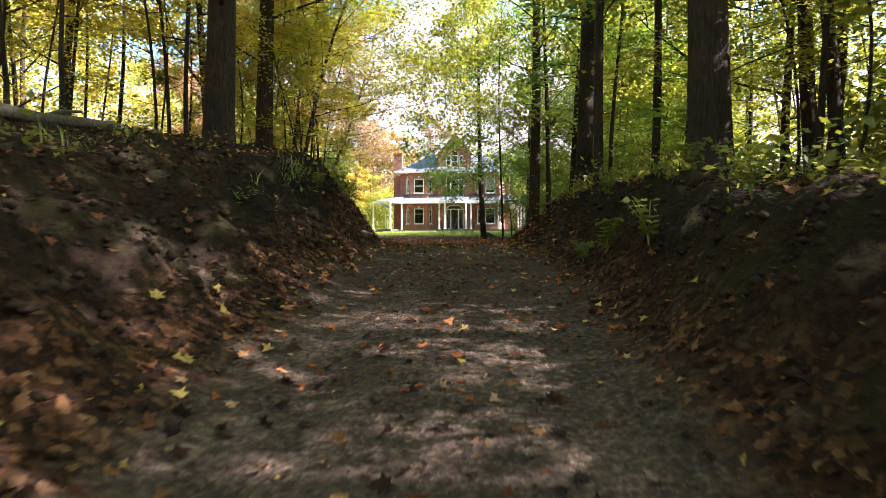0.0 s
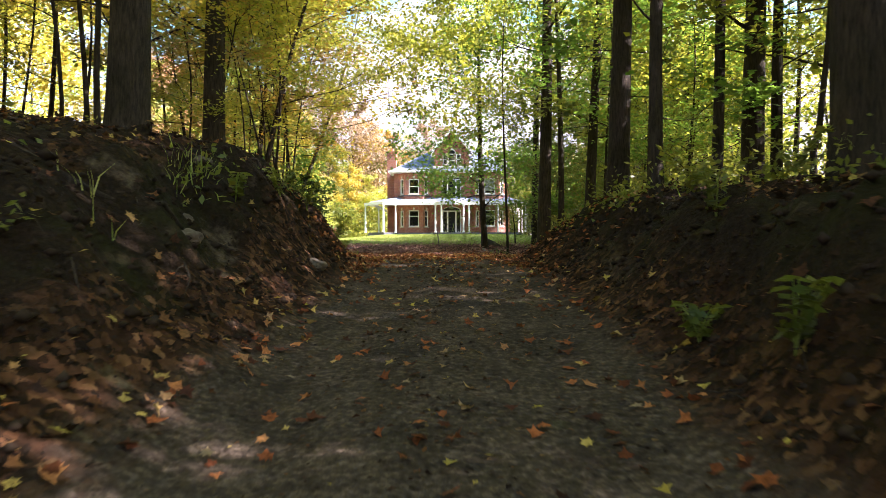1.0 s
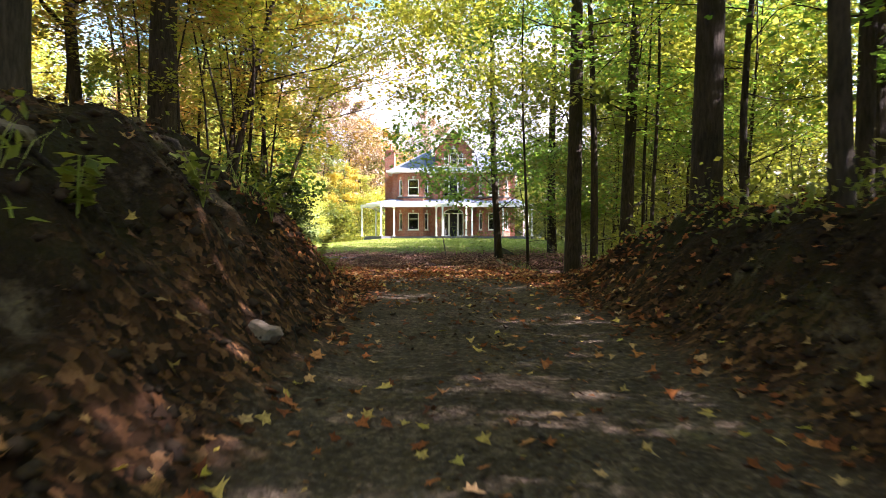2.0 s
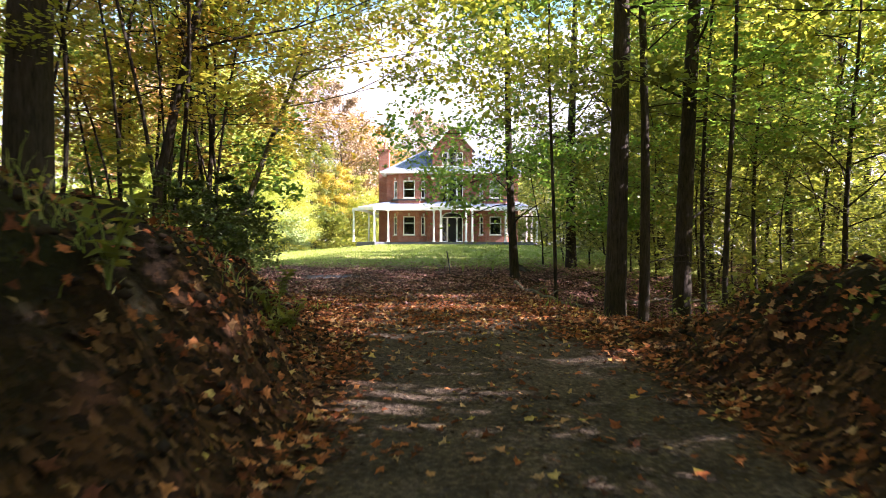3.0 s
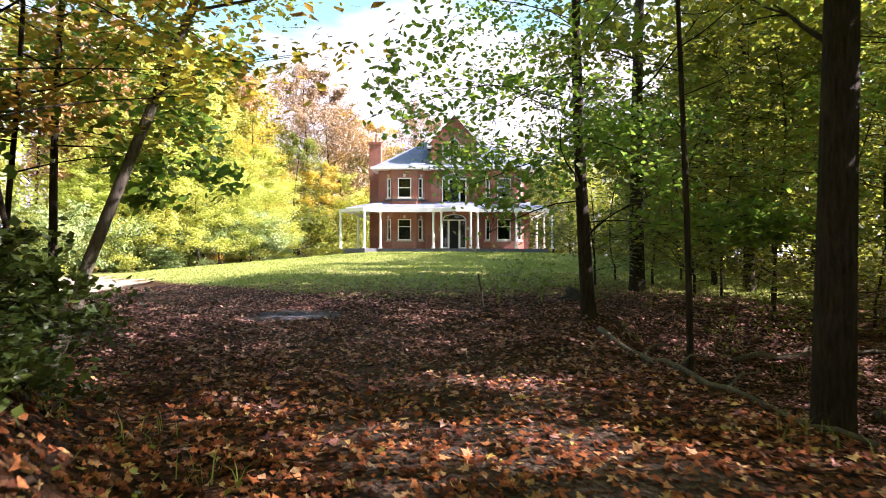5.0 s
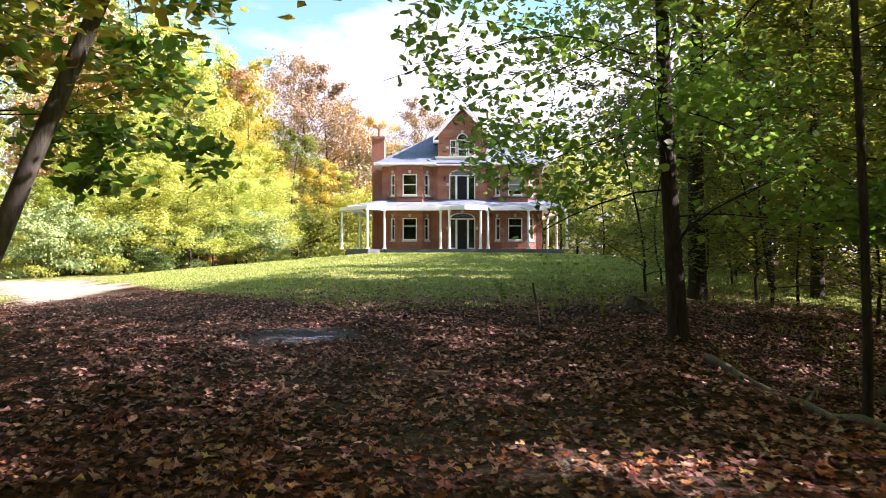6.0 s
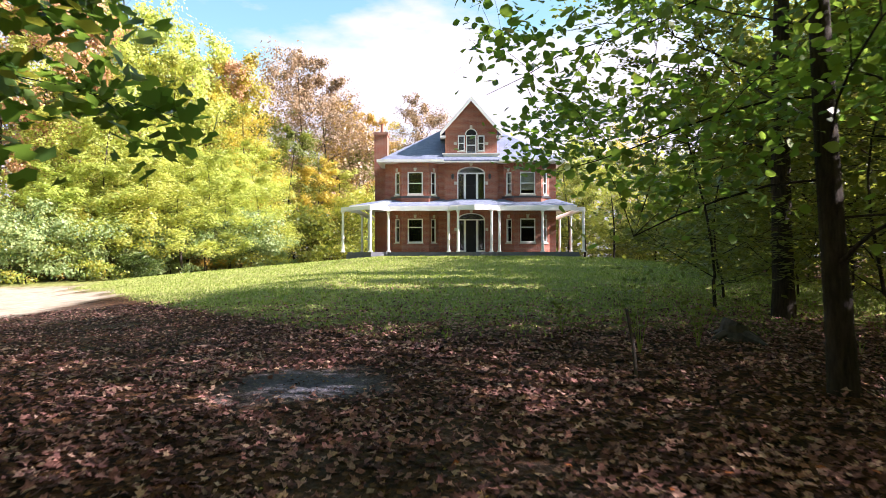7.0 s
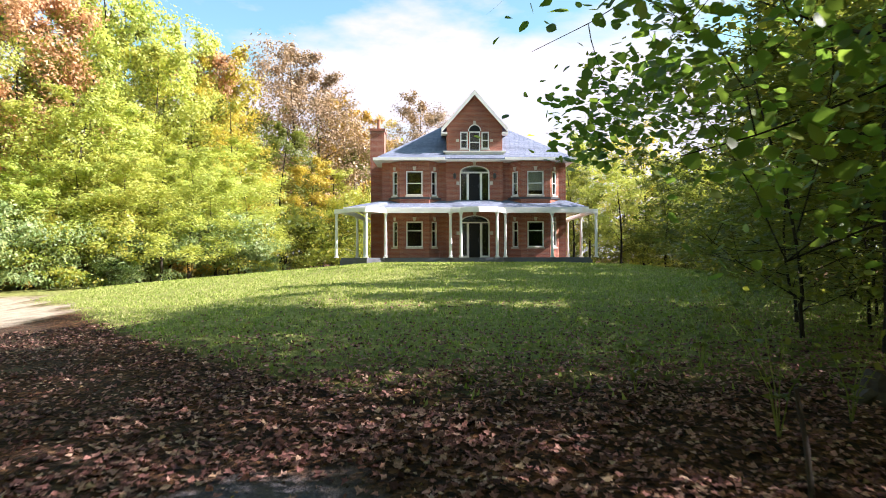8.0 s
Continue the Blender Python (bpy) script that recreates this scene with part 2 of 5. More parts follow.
    bump(n, l, hgt.outputs[0], p, 0.8, 0.04)
    return m


GROUND = ground_material()


def brick_material():
    m, n, l, p = material("red_brick")
    co = n.new("ShaderNodeTexCoord").outputs["Object"]
    xyz = n.new("ShaderNodeSeparateXYZ")
    l.new(co, xyz.inputs[0])
    add = n.new("ShaderNodeMath")
    l.new(xyz.outputs["X"], add.inputs[0])
    l.new(xyz.outputs["Y"], add.inputs[1])
    cmb = n.new("ShaderNodeCombineXYZ")
    l.new(add.outputs[0], cmb.inputs["X"])
    l.new(xyz.outputs["Z"], cmb.inputs["Y"])
    b = n.new("ShaderNodeTexBrick")
    b.inputs["Scale"].default_value = 1.0
    b.inputs["Brick Width"].default_value, b.inputs["Row Height"].default_value, b.inputs["Mortar Size"].default_value = 0.21, 0.075, 0.006
    b.inputs["Color1"].default_value = (0.36, 0.115, 0.065, 1)
    b.inputs["Color2"].default_value = (0.25, 0.075, 0.05, 1)
    b.inputs["Mortar"].default_value = (0.40, 0.30, 0.24, 1)
    l.new(cmb.outputs[0], b.inputs["Vector"])
    big = noise_tex(n, l, co, 0.9, 5.0)
    r = ramp(n, [(0.3, (0.78, 0.76, 0.76)), (0.7, (1.1, 1.08, 1.05))])
    l.new(big.outputs["Fac"], r.inputs["Fac"])
    l.new(mix_col(n, l, 1.0, b.outputs["Color"], r.outputs["Color"], "MULTIPLY"), p.inputs["Base Color"])
    p.inputs["Roughness"].default_value = 0.88
    bump(n, l, b.outputs["Fac"], p, -0.5, 0.01)
    return m


def plain(name, col, rough=0.6, vary=0.12, scale=3.0, spec=0.5):
    m, n, l, p = material(name)
    co = n.new("ShaderNodeTexCoord").outputs["Object"]
    nz = noise_tex(n, l, co, scale, 6.0)
    r = ramp(n, [(0.3, tuple(c * (1 - vary) for c in col)), (0.7, tuple(min(1, c * (1 + vary)) for c in col))])
    l.new(nz.outputs["Fac"], r.inputs["Fac"])
    l.new(r.outputs["Color"], p.inputs["Base Color"])
    p.inputs["Roughness"].default_value = rough
    p.inputs["Specular IOR Level"].default_value = spec
    return m


BRICK = brick_material()
WHITE = plain("white_paint", (0.78, 0.77, 0.74), 0.45, 0.06)
STONE = plain("pale_stone", (0.55, 0.50, 0.43), 0.8, 0.12)
CONCRETE = plain("porch_concrete", (0.11, 0.115, 0.13), 0.75, 0.15)
DARK_ROOM = plain("dark_interior", (0.035, 0.03, 0.028), 0.9)
DOOR_DARK = plain("dark_door", (0.014, 0.013, 0.014), 0.5, spec=0.2)
STUMP_WOOD = plain("weathered_wood", (0.06, 0.05, 0.042), 0.95, 0.4, 14.0)
METAL = plain("dark_metal", (0.05, 0.05, 0.055), 0.5)
CURTAIN = plain("pale_curtain", (0.5, 0.48, 0.42), 0.9)
ROCK = plain("pale_rock", (0.10, 0.078, 0.058), 0.95, 0.5, 14.0)
CLOD = plain("dark_earth", (0.032, 0.022, 0.015), 0.97, 0.5, 5.0, 0.08)
CLAY = plain("clay_pot", (0.40, 0.16, 0.10), 0.8)


def shingle_material():
    m, n, l, p = material("slate_blue_shingle")
    co = n.new("ShaderNodeTexCoord").outputs["Object"]
    mp = n.new("ShaderNodeMapping")
    mp.inputs["Scale"].default_value = (1.0, 1.0, 1.0)
    l.new(co, mp.inputs["Vector"])
    xyz = n.new("ShaderNodeSeparateXYZ")
    l.new(co, xyz.inputs[0])
    cmb = n.new("ShaderNodeCombineXYZ")
    ad = n.new("ShaderNodeMath")
    l.new(xyz.outputs["X"], ad.inputs[0])
    l.new(xyz.outputs["Y"], ad.inputs[1])
    l.new(ad.outputs[0], cmb.inputs["X"])
    l.new(xyz.outputs["Z"], cmb.inputs["Y"])
    b = n.new("ShaderNodeTexBrick")
    b.inputs["Scale"].default_value = 1.0
    b.inputs["Brick Width"].default_value, b.inputs["Row Height"].default_value, b.inputs["Mortar Size"].default_value = 0.3, 0.09, 0.006
    b.inputs["Color1"].default_value = (0.20, 0.225, 0.29, 1)
    b.inputs["Color2"].default_value = (0.145, 0.165, 0.225, 1)
    b.inputs["Mortar"].default_value = (0.02, 0.025, 0.04, 1)
    l.new(cmb.outputs[0], b.inputs["Vector"])
    l.new(b.outputs["Color"], p.inputs["Base Color"])
    p.inputs["Roughness"].default_value = 0.85
    p.inputs["Specular IOR Level"].default_value = 0.12
    bump(n, l, b.outputs["Fac"], p, -0.4, 0.01)
    return m


SHINGLE = shingle_material()


def glass_material():
    m, n, l, p = material("window_glass")
    p.inputs["Base Color"].default_value = (0.85, 0.9, 0.9, 1)
    p.inputs["Roughness"].default_value = 0.03
    p.inputs["IOR"].default_value = 1.5
    p.inputs["Transmission Weight"].default_value = 1.0
    return m


GLASS = glass_material()


# ---- mesh tools ----
class Build:
    """Collects vertices and faces for one mesh."""

    def __init__(self):
        self.v, self.f = [], []

    def add(self, verts, faces):
        k = len(self.v)
        self.v += [tuple(p) for p in verts]
        self.f += [tuple(i + k for i in q) for q in faces]
        return self

    def box(self, x0, x1, y0, y1, z0, z1, m=None):
        c = [(x, y, z) for z in (z0, z1) for y in (y0, y1) for x in (x0, x1)]
        if m is not None:
            c = [m @ Vector(q) for q in c]
        return self.add(c, [(0, 2, 3, 1), (4, 5, 7, 6), (0, 1, 5, 4), (2, 6, 7, 3), (0, 4, 6, 2), (1, 3, 7, 5)])

    def prism(self, outline, z0, z1):
        """A flat outline (x, y), anticlockwise, between two heights."""
        n = len(outline)
        v = [(x, y, z0) for x, y in outline] + [(x, y, z1) for x, y in outline]
        f = [tuple(range(n - 1, -1, -1)), tuple(range(n, 2 * n))] + [(i, (i + 1) % n, n + (i + 1) % n, n + i) for i in range(n)]
        return self.add(v, f)

    def tube(self, pts, radii, sides=8, cap=True):
        k, rings = len(self.v), len(pts)
        side = None
        for i, (p, r) in enumerate(zip(pts, radii)):
            p = Vector(p)
            d = (Vector(pts[min(i + 1, rings - 1)]) - Vector(pts[max(i - 1, 0)])).normalized()
            if side is None:
                side = d.orthogonal().normalized()
            side = (side - d * side.dot(d)).normalized()
            up = d.cross(side)
            for s in range(sides):
                a = 2 * math.pi * s / sides
                self.v.append(tuple(p + (side * math.cos(a) + up * math.sin(a)) * r))
        for i in range(rings - 1):
            for s in range(sides):
                a, b = k + i * sides + s, k + i * sides + (s + 1) % sides
                self.f.append((a, b, b + sides, a + sides))
        if cap:
            self.f.append(tuple(k + s for s in range(sides - 1, -1, -1)))
            self.f.append(tuple(k + (rings - 1) * sides + s for s in range(sides)))
        return self

    def mesh(self, name, mat, smooth=False):
        me = bpy.data.meshes.new(name)
        me.from_pydata(self.v, [], self.f)
        me.materials.append(mat)
        if smooth:
            me.polygons.foreach_set("use_smooth", [True] * len(me.polygons))
        me.update()
        return me


def part(name, build, mat, parent, label="", smooth=False):
    ob = new(name, build.mesh(name, mat, smooth))
    ob.parent = parent
    if label:
        tagged(ob, label)
    return ob


def empty(name, m=None):
    ob = new(name)
    if m is not None:
        ob.matrix_basis = m
    return ob


def fast_mesh(name, verts, faces, mat):
    """verts (n, 3), faces (m, 3) or (m, 4): numpy arrays straight into a mesh."""
    me = bpy.data.meshes.new(name)
    k = faces.shape[1]
    me.vertices.add(len(verts))
    me.vertices.foreach_set("co", np.ascontiguousarray(verts, dtype=np.float32).ravel())
    me.loops.add(faces.size)
    me.loops.foreach_set("vertex_index", np.ascontiguousarray(faces, dtype=np.int32).ravel())
    me.polygons.add(len(faces))
    me.polygons.foreach_set("loop_start", np.arange(0, faces.size, k, dtype=np.int32))
    me.update(calc_edges=True)
    me.materials.append(mat)
    return me


# ---- the lie of the land ----
ROAD_Y = [-120, -90, -70, -66, -62, -60, -58, -56, -52.7, -45.6, -40, -35.6, -30, -16, -6, 0, 60]
ROAD_Z = [-8.0, -6.2, -3.95, -3.45, -2.92, -2.68, -2.50, -2.32, -2.17, -2.02, -1.90, -1.68, -1.48, -0.85, -0.32, -0.24, -0.35]
DRIVE = [(1.9, -120), (1.7, -62), (1.6, -56), (1.3, -50), (0.7, -45), (-0.6, -40), (-3.0, -36), (-7.0, -32.0), (-11.5, -26.0), (-16.0, -19.0), (-22.0, -12.0), (-34.0, -6.0)]


def smooth01(t):
    t = np.clip(t, 0, 1)
    return t * t * (3 - 2 * t)


def wobble(x, y, s, seed):
    """Cheap smooth noise from sines, about -1 to 1."""
    r = np.random.RandomState(seed)
    out = 0
    for k in range(5):
        a, b, c = r.uniform(-1, 1, 3)
        f = s * (1.0 + 0.7 * k)
        out = out + np.sin((a * x + b * y) * f * 2.2 + c * 9) / (1 + 0.55 * k)
    return out / 2.2


def line_dist(x, y, pts):
    best = np.full(np.shape(x), 1e9)
    for (ax, ay), (bx, by) in zip(pts, pts[1:]):
        dx, dy = bx - ax, by - ay
        t = np.clip(((x - ax) * dx + (y - ay) * dy) / (dx * dx + dy * dy), 0, 1)
        best = np.minimum(best, np.hypot(x - ax - t * dx, y - ay - t * dy))
    return best


def land(x, y):
    x, y = np.asarray(x, float), np.asarray(y, float)
    z = np.interp(y, ROAD_Y, ROAD_Z)
    # bank and hill on one side of the cutting
    toe = np.interp(y, [-70, -62, -58, -55, -50, -46, -43, -40, -36], [0.66, 0.66, 0.66, 0.38, -0.4, -1.2, -2.6, -5.0, -9.0])
    hgt = np.interp(y, [-90, -62, -58, -54, -50, -46, -43, -40, -37], [1.4, 1.4, 1.6, 1.75, 1.35, 0.95, 0.45, 0.1, 0.0])
    d = toe - x + 0.18 * wobble(x, y, 1.5, 3)
    wide = np.interp(y, [-59, -55, -50], [2.35, 1.75, 1.5])
    z = z + hgt * smooth01(d / wide) + hgt / 1.5 * 0.15 * np.clip(d - wide, 0, 14)
    # lower bank on the other side, then the swale under the trees
    toe = np.interp(y, [-70, -58, -54, -50, -46, -42, -38, -34], [2.75, 2.72, 2.75, 2.7, 2.9, 2.7, 2.0, 2.6])
    hgt = np.interp(y, [-90, -52, -50, -47.5, -45, -42, -40, -37, -34, -31], [1.1, 1.08, 1.05, 0.45, -0.25, -0.95, -1.1, -0.75, -0.2, 0.0])
    d = x - toe + 0.18 * wobble(x, y, 1.4, 5)
    z = z + hgt * smooth01(d / 1.55)
    z = z - np.interp(y, [-50, -44, -30, -18], [0, 0.09, 0.06, 0.03]) * np.clip(d - 1.5, 0, 10)
    # the lawn falls away on both sides of the house
    z = z - np.interp(y, [-38, -27], [0, 0.085]) * np.clip(-5.5 - x, 0, 16)
    z = z - np.interp(y, [-20, -10], [0, 0.05]) * np.clip(x - 8, 0, 12)
    near = np.exp(-((y + 50) / 45.0) ** 4)
    drive = line_dist(x, y, DRIVE)
    rough = smooth01((drive - 1.0) / 1.5) * near
    z = z + rough * (0.05 * wobble(x, y, 2.6, 7) + 0.03 * wobble(x, y, 6.0, 8)) + near * 0.012 * wobble(x, y, 3.0, 9)
    # clods and hollows on the steep banks
    side = smooth01((drive - 1.5) / 0.6) * smooth01((4.2 - drive) / 1.0) * smooth01((-44 - y) / 5) * near
    z = z + side * (0.10 * wobble(x, y, 3.4, 60) + 0.085 * wobble(x, y, 6.2, 61))
    # two shallow wheel tracks
    z = z - near * 0.03 * np.exp(-((drive - 0.75) / 0.25) ** 2)
    return z


def bare_patch(x, y):
    """A worn spot of grey grit where the drive bends."""
    return np.exp(-(((x + 3.15) / 0.85) ** 2 + ((y + 35.6) / 0.8) ** 2))


def masks(x, y):
    drive = line_dist(x, y, DRIVE)
    road = smooth01((1.75 - drive) / 0.9) * np.interp(y, [-48, -44, -38, -33, -25], [1.0, 0.75, 0.45, 0.3, 0.5])
    road = np.maximum(road, bare_patch(x, y) * 1.5)
    edge = np.where(x > -4, -33.6 + 0.10 * np.clip(x, 0, 20) * 1.5, -33.6 + 0.62 * (-4 - x))
    lawn = smooth01((y - edge) / 5.0) * smooth01((drive - 1.8) / 1.0) * smooth01((25 - np.abs(x + 10)) / 6) * smooth01((26 - y) / 10)
    sand = smooth01((2.4 - drive) / 0.8) * smooth01((-12.5 - x) / 2.5)
    toe_l = np.interp(y, [-70, -62, -58, -55, -50, -46, -43], [0.66, 0.66, 0.66, 0.38, -0.4, -1.2, -2.6])
    d = toe_l - x
    soil = np.exp(-((d - 1.35) / 0.6) ** 2) * smooth01((-44 - y) / 3)
    # mossy top of the hill
    soil = np.maximum(soil, 0.8 * smooth01((d - 1.3) / 1.0) * smooth01((-52 - y) / 4))
    d2 = x - 3.0
    soil = np.maximum(soil, 0.85 * np.exp(-((d2 - 0.9) / 0.7) ** 2) * smooth01((-47 - y) / 3))
    soil = np.maximum(soil, 0.7 * smooth01((d2 - 0.9) / 1.0) * smooth01((-49 - y) / 4))
    return road, lawn, sand, soil


def grid_axis(lo, hi, fine_lo, fine_hi, step):
    a = list(np.arange(fine_lo, fine_hi + 1e-6, step))
    s, p = step, fine_hi
    while p < hi:
        s *= 1.25
        p += s
        a.append(min(p, hi))
    s, p = step, fine_lo
    while p > lo:
        s *= 1.25
        p -= s
        a.insert(0, max(p, lo))
    return np.array(a)


def make_ground():
    xs, ys = grid_axis(-900, 900, -12, 12, 0.2), grid_axis(-900, 1500, -72, -26, 0.22)
    X, Y = np.meshgrid(xs, ys)
    Z = land(X, Y)
    nx, ny = len(xs), len(ys)
    v = np.stack([X.ravel(), Y.ravel(), Z.ravel()], 1)
    i = np.arange(nx * ny).reshape(ny, nx)
    f = np.stack([i[:-1, :-1].ravel(), i[:-1, 1:].ravel(), i[1:, 1:].ravel(), i[1:, :-1].ravel()], 1)
    me = fast_mesh("ground", v, f, GROUND)
    me.polygons.foreach_set("use_smooth", [True] * len(me.polygons))
    for name, val in zip(("road", "lawn", "sand", "soil"), masks(v[:, 0], v[:, 1])):
        a = me.attributes.new(name, "FLOAT", "POINT")
        a.data.foreach_set("value", val.astype(np.float32))
    a = me.attributes.new("grit", "FLOAT", "POINT")
    a.data.foreach_set("value", bare_patch(v[:, 0], v[:, 1]).astype(np.float32))
    return tagged(new("ground", me), "woodland ground with a dirt drive, leaf litter and a mown lawn", "ground", kind="structure")


make_ground()


# ---- the house ----
HX = 0.05   # middle of the facade
EAVE_Z, PITCH = 5.78, 0.66


def wall_cells(build, u0, u1, z0, z1, holes, thick, m):
    """A wall in the plane y = 0 of m, thick behind it, with rectangular holes (u0, u1, z0, z1)."""
    us = sorted({u0, u1, *[min(max(q, u0), u1) for h in holes for q in h[:2]]})
    zs = sorted({z0, z1, *[min(max(q, z0), z1) for h in holes for q in h[2:4]]})
    for a, b in zip(us, us[1:]):
        run = None
        for c, d in zip(zs, zs[1:]):
            mid = ((a + b) / 2, (c + d) / 2)
            if any(h[0] < mid[0] < h[1] and h[2] < mid[1] < h[3] for h in holes):
                if run:
                    build.box(a, b, 0, thick, run[0], run[1], m)
                run = None
            else:
                run = (run[0], d) if run else (c, d)
        if run:
            build.box(a, b, 0, thick, run[0], run[1], m)


def arch_points(w, h, n=14):
    return [(-w / 2 * math.cos(math.pi * i / n), h * math.sin(math.pi * i / n)) for i in range(n + 1)]


def spandrel(build, w, z0, h, m, y0, y1):
    """The two brick corners over a segmental arch that fills a square hole."""
    pts = arch_points(w, h)
    for (a, za), (b, zb) in zip(pts, pts[1:]):
        c = [(x, y, z) for y in (y0, y1) for x, z in ((a, z0 + za), (b, z0 + zb), (b, z0 + h), (a, z0 + h))]
        build.add([m @ Vector(q) for q in c], [(0, 1, 2, 3), (7, 6, 5, 4), (0, 4, 5, 1), (3, 2, 6, 7)])


def window(house, m, u, z0, z1, w, rail=0.5, keystone=True, curtain=False):
    """A white double-hung sash window, with its frame, panes and stone key; m carries the wall's plane."""
    b = Build()
    t = 0.07
    for x0, x1, c, d in ((u - w / 2, u - w / 2 + t, z0, z1), (u + w / 2 - t, u + w / 2, z0, z1), (u - w / 2 + t, u + w / 2 - t, z1 - t, z1), (u - w / 2 + t, u + w / 2 - t, z0, z0 + t)):
        b.box(x0, x1, -0.03, 0.09, c, d, m)
    win = part("window", b, WHITE, house, "white-framed double-hung sash window")
    zr = z0 + (z1 - z0) * rail
    part("sash_rail", Build().box(u - w / 2 + t, u + w / 2 - t, 0.0, 0.08, zr - 0.03, zr + 0.03, m), WHITE, win)
    for c, d in ((z0 + t, zr - 0.03), (zr + 0.03, z1 - t)):
        part("pane", Build().box(u - w / 2 + t, u + w / 2 - t, 0.035, 0.045, c, d, m), GLASS, win)
    part("sill", Build().box(u - w / 2 - 0.04, u + w / 2 + 0.04, -0.12, -0.054, z0 - 0.09, z0 - 0.004, m), STONE, win)
    if keystone:
        k = Build()
        k.add([m @ Vector((u + x, y, z)) for y in (-0.10, -0.054) for x, z in ((-0.06, z1 + 0.04), (0.06, z1 + 0.04), (0.11, z1 + 0.26), (-0.11, z1 + 0.26))],
              [(3, 2, 1, 0), (4, 5, 6, 7), (0, 1, 5, 4), (1, 2, 6, 5), (2, 3, 7, 6), (3, 0, 4, 7)])
        part("keystone", k, STONE, win)
    if curtain:
        part("curtain", Build().box(u - w / 2 + t, u + w / 2 - t, 0.14, 0.16, z0 + 0.3, z1 - t, m), CURTAIN, win)
    return win


def arch_entry(house, m, z0, zh, arch, w, name, label):
    """Double door with white side lights under an arched transom."""
    frame_b = Build()
    pts = arch_points(w, arch)
    for (a, za), (b, zb) in zip(pts, pts[1:]):
        s = 1 - 0.10 / (w / 2)
        c = [(q[0], y, zh + q[1]) for y in (-0.04, 0.10) for q in ((a, za), (b, zb), (b * s, zb * s), (a * s, za * s))]
        frame_b.add([m @ Vector(q) for q in c], [(0, 1, 2, 3), (7, 6, 5, 4), (0, 4, 5, 1), (2, 6, 7, 3), (1, 5, 6, 2), (0, 3, 7, 4)])
    frame_b.box(-w / 2, -w / 2 + 0.07, -0.03, 0.1, z0, zh, m).box(w / 2 - 0.07, w / 2, -0.03, 0.1, z0, zh, m)
    frame_b.box(-w / 2 + 0.07, w / 2 - 0.07, -0.03, 0.1, zh - 0.05, zh + 0.03, m)
    for x in (-0.43, 0.37):
        frame_b.box(x - 0.05, x + 0.09, -0.02, 0.1, z0, zh - 0.05, m)
    door = part(name, frame_b, WHITE, house, label)
    leaf = Build().box(-0.335, 0.315, 0.06, 0.11, z0 + 0.01, zh - 0.06, m)
    for x0, x1, c, d in ((-0.27, 0.25, z0 + 1.05, zh - 0.16), (-0.27, 0.25, z0 + 0.12, z0 + 0.9)):
        leaf.box(x0, x1, 0.045, 0.059, c, d, m)
    part("door_leaf", leaf, DOOR_DARK, door, "dark panelled door leaf")
    part("door_handle", Build().box(0.22, 0.26, 0.0, 0.042, z0 + 0.95, z0 + 1.15, m), METAL, door)
    for x0, x1 in ((-w / 2 + 0.07, -0.485), (0.465, w / 2 - 0.07)):
        part("side_light", Build().box(x0, x1, 0.04, 0.05, z0 + 0.12, zh - 0.06, m), GLASS, door)
        part("side_panel", Build().box(x0, x1, 0.0, 0.08, z0, z0 + 0.116, m), WHITE, door)
    fan = Build()
    inner = [(x * 0.9, zh + 0.035 + z * 0.88) for x, z in pts]
    k = len(inner)
    fan.add([m @ Vector((x, y, z)) for y in (0.05, 0.06) for x, z in inner], [tuple(range(k)), tuple(range(2 * k - 1, k - 1, -1))])
    part("transom", fan, GLASS, door)
    key = Build().add([m @ Vector((x, y, z)) for y in (-0.10, -0.034) for x, z in ((-0.07, zh + arch + 0.02), (0.07, zh + arch + 0.02), (0.13, zh + arch + 0.28), (-0.13, zh + arch + 0.28))],
                      [(3, 2, 1, 0), (4, 5, 6, 7), (0, 1, 5, 4), (1, 2, 6, 5), (2, 3, 7, 6), (3, 0, 4, 7)])
    part("keystone", key, STONE, door)
    for x in (-w / 2 - 0.2, w / 2 + 0.02):
        part("stone_block", Build().box(x, x + 0.18, -0.07, -0.034, zh - 0.75, zh - 0.55, m), STONE, door)
    return door


def column(x, y, z0, z1, house):
    b = Build()
    prof = [(0.0, 0.10), (0.05, 0.105), (0.10, 0.085), (1.0, 0.085), (z1 - z0 - 0.16, 0.072), (z1 - z0 - 0.12, 0.09), (z1 - z0 - 0.08, 0.075), (z1 - z0 - 0.05, 0.10), (z1 - z0, 0.10)]
    b.tube([(x, y, z0 + 0.06 + h * (1 - 0.06 / (z1 - z0))) for h, r in prof], [r for h, r in prof], 14)
    c = part("column", b, WHITE, house, "slender white round porch column", smooth=False)
    part("plinth", Build().box(x - 0.13, x + 0.13, y - 0.13, y + 0.13, z0 + 0.001, z0 + 0.058), WHITE, c)
    part("capital", Build().box(x - 0.12, x + 0.12, y - 0.12, y + 0.12, z1 + 0.001, z1 + 0.05), WHITE, c)
    return c


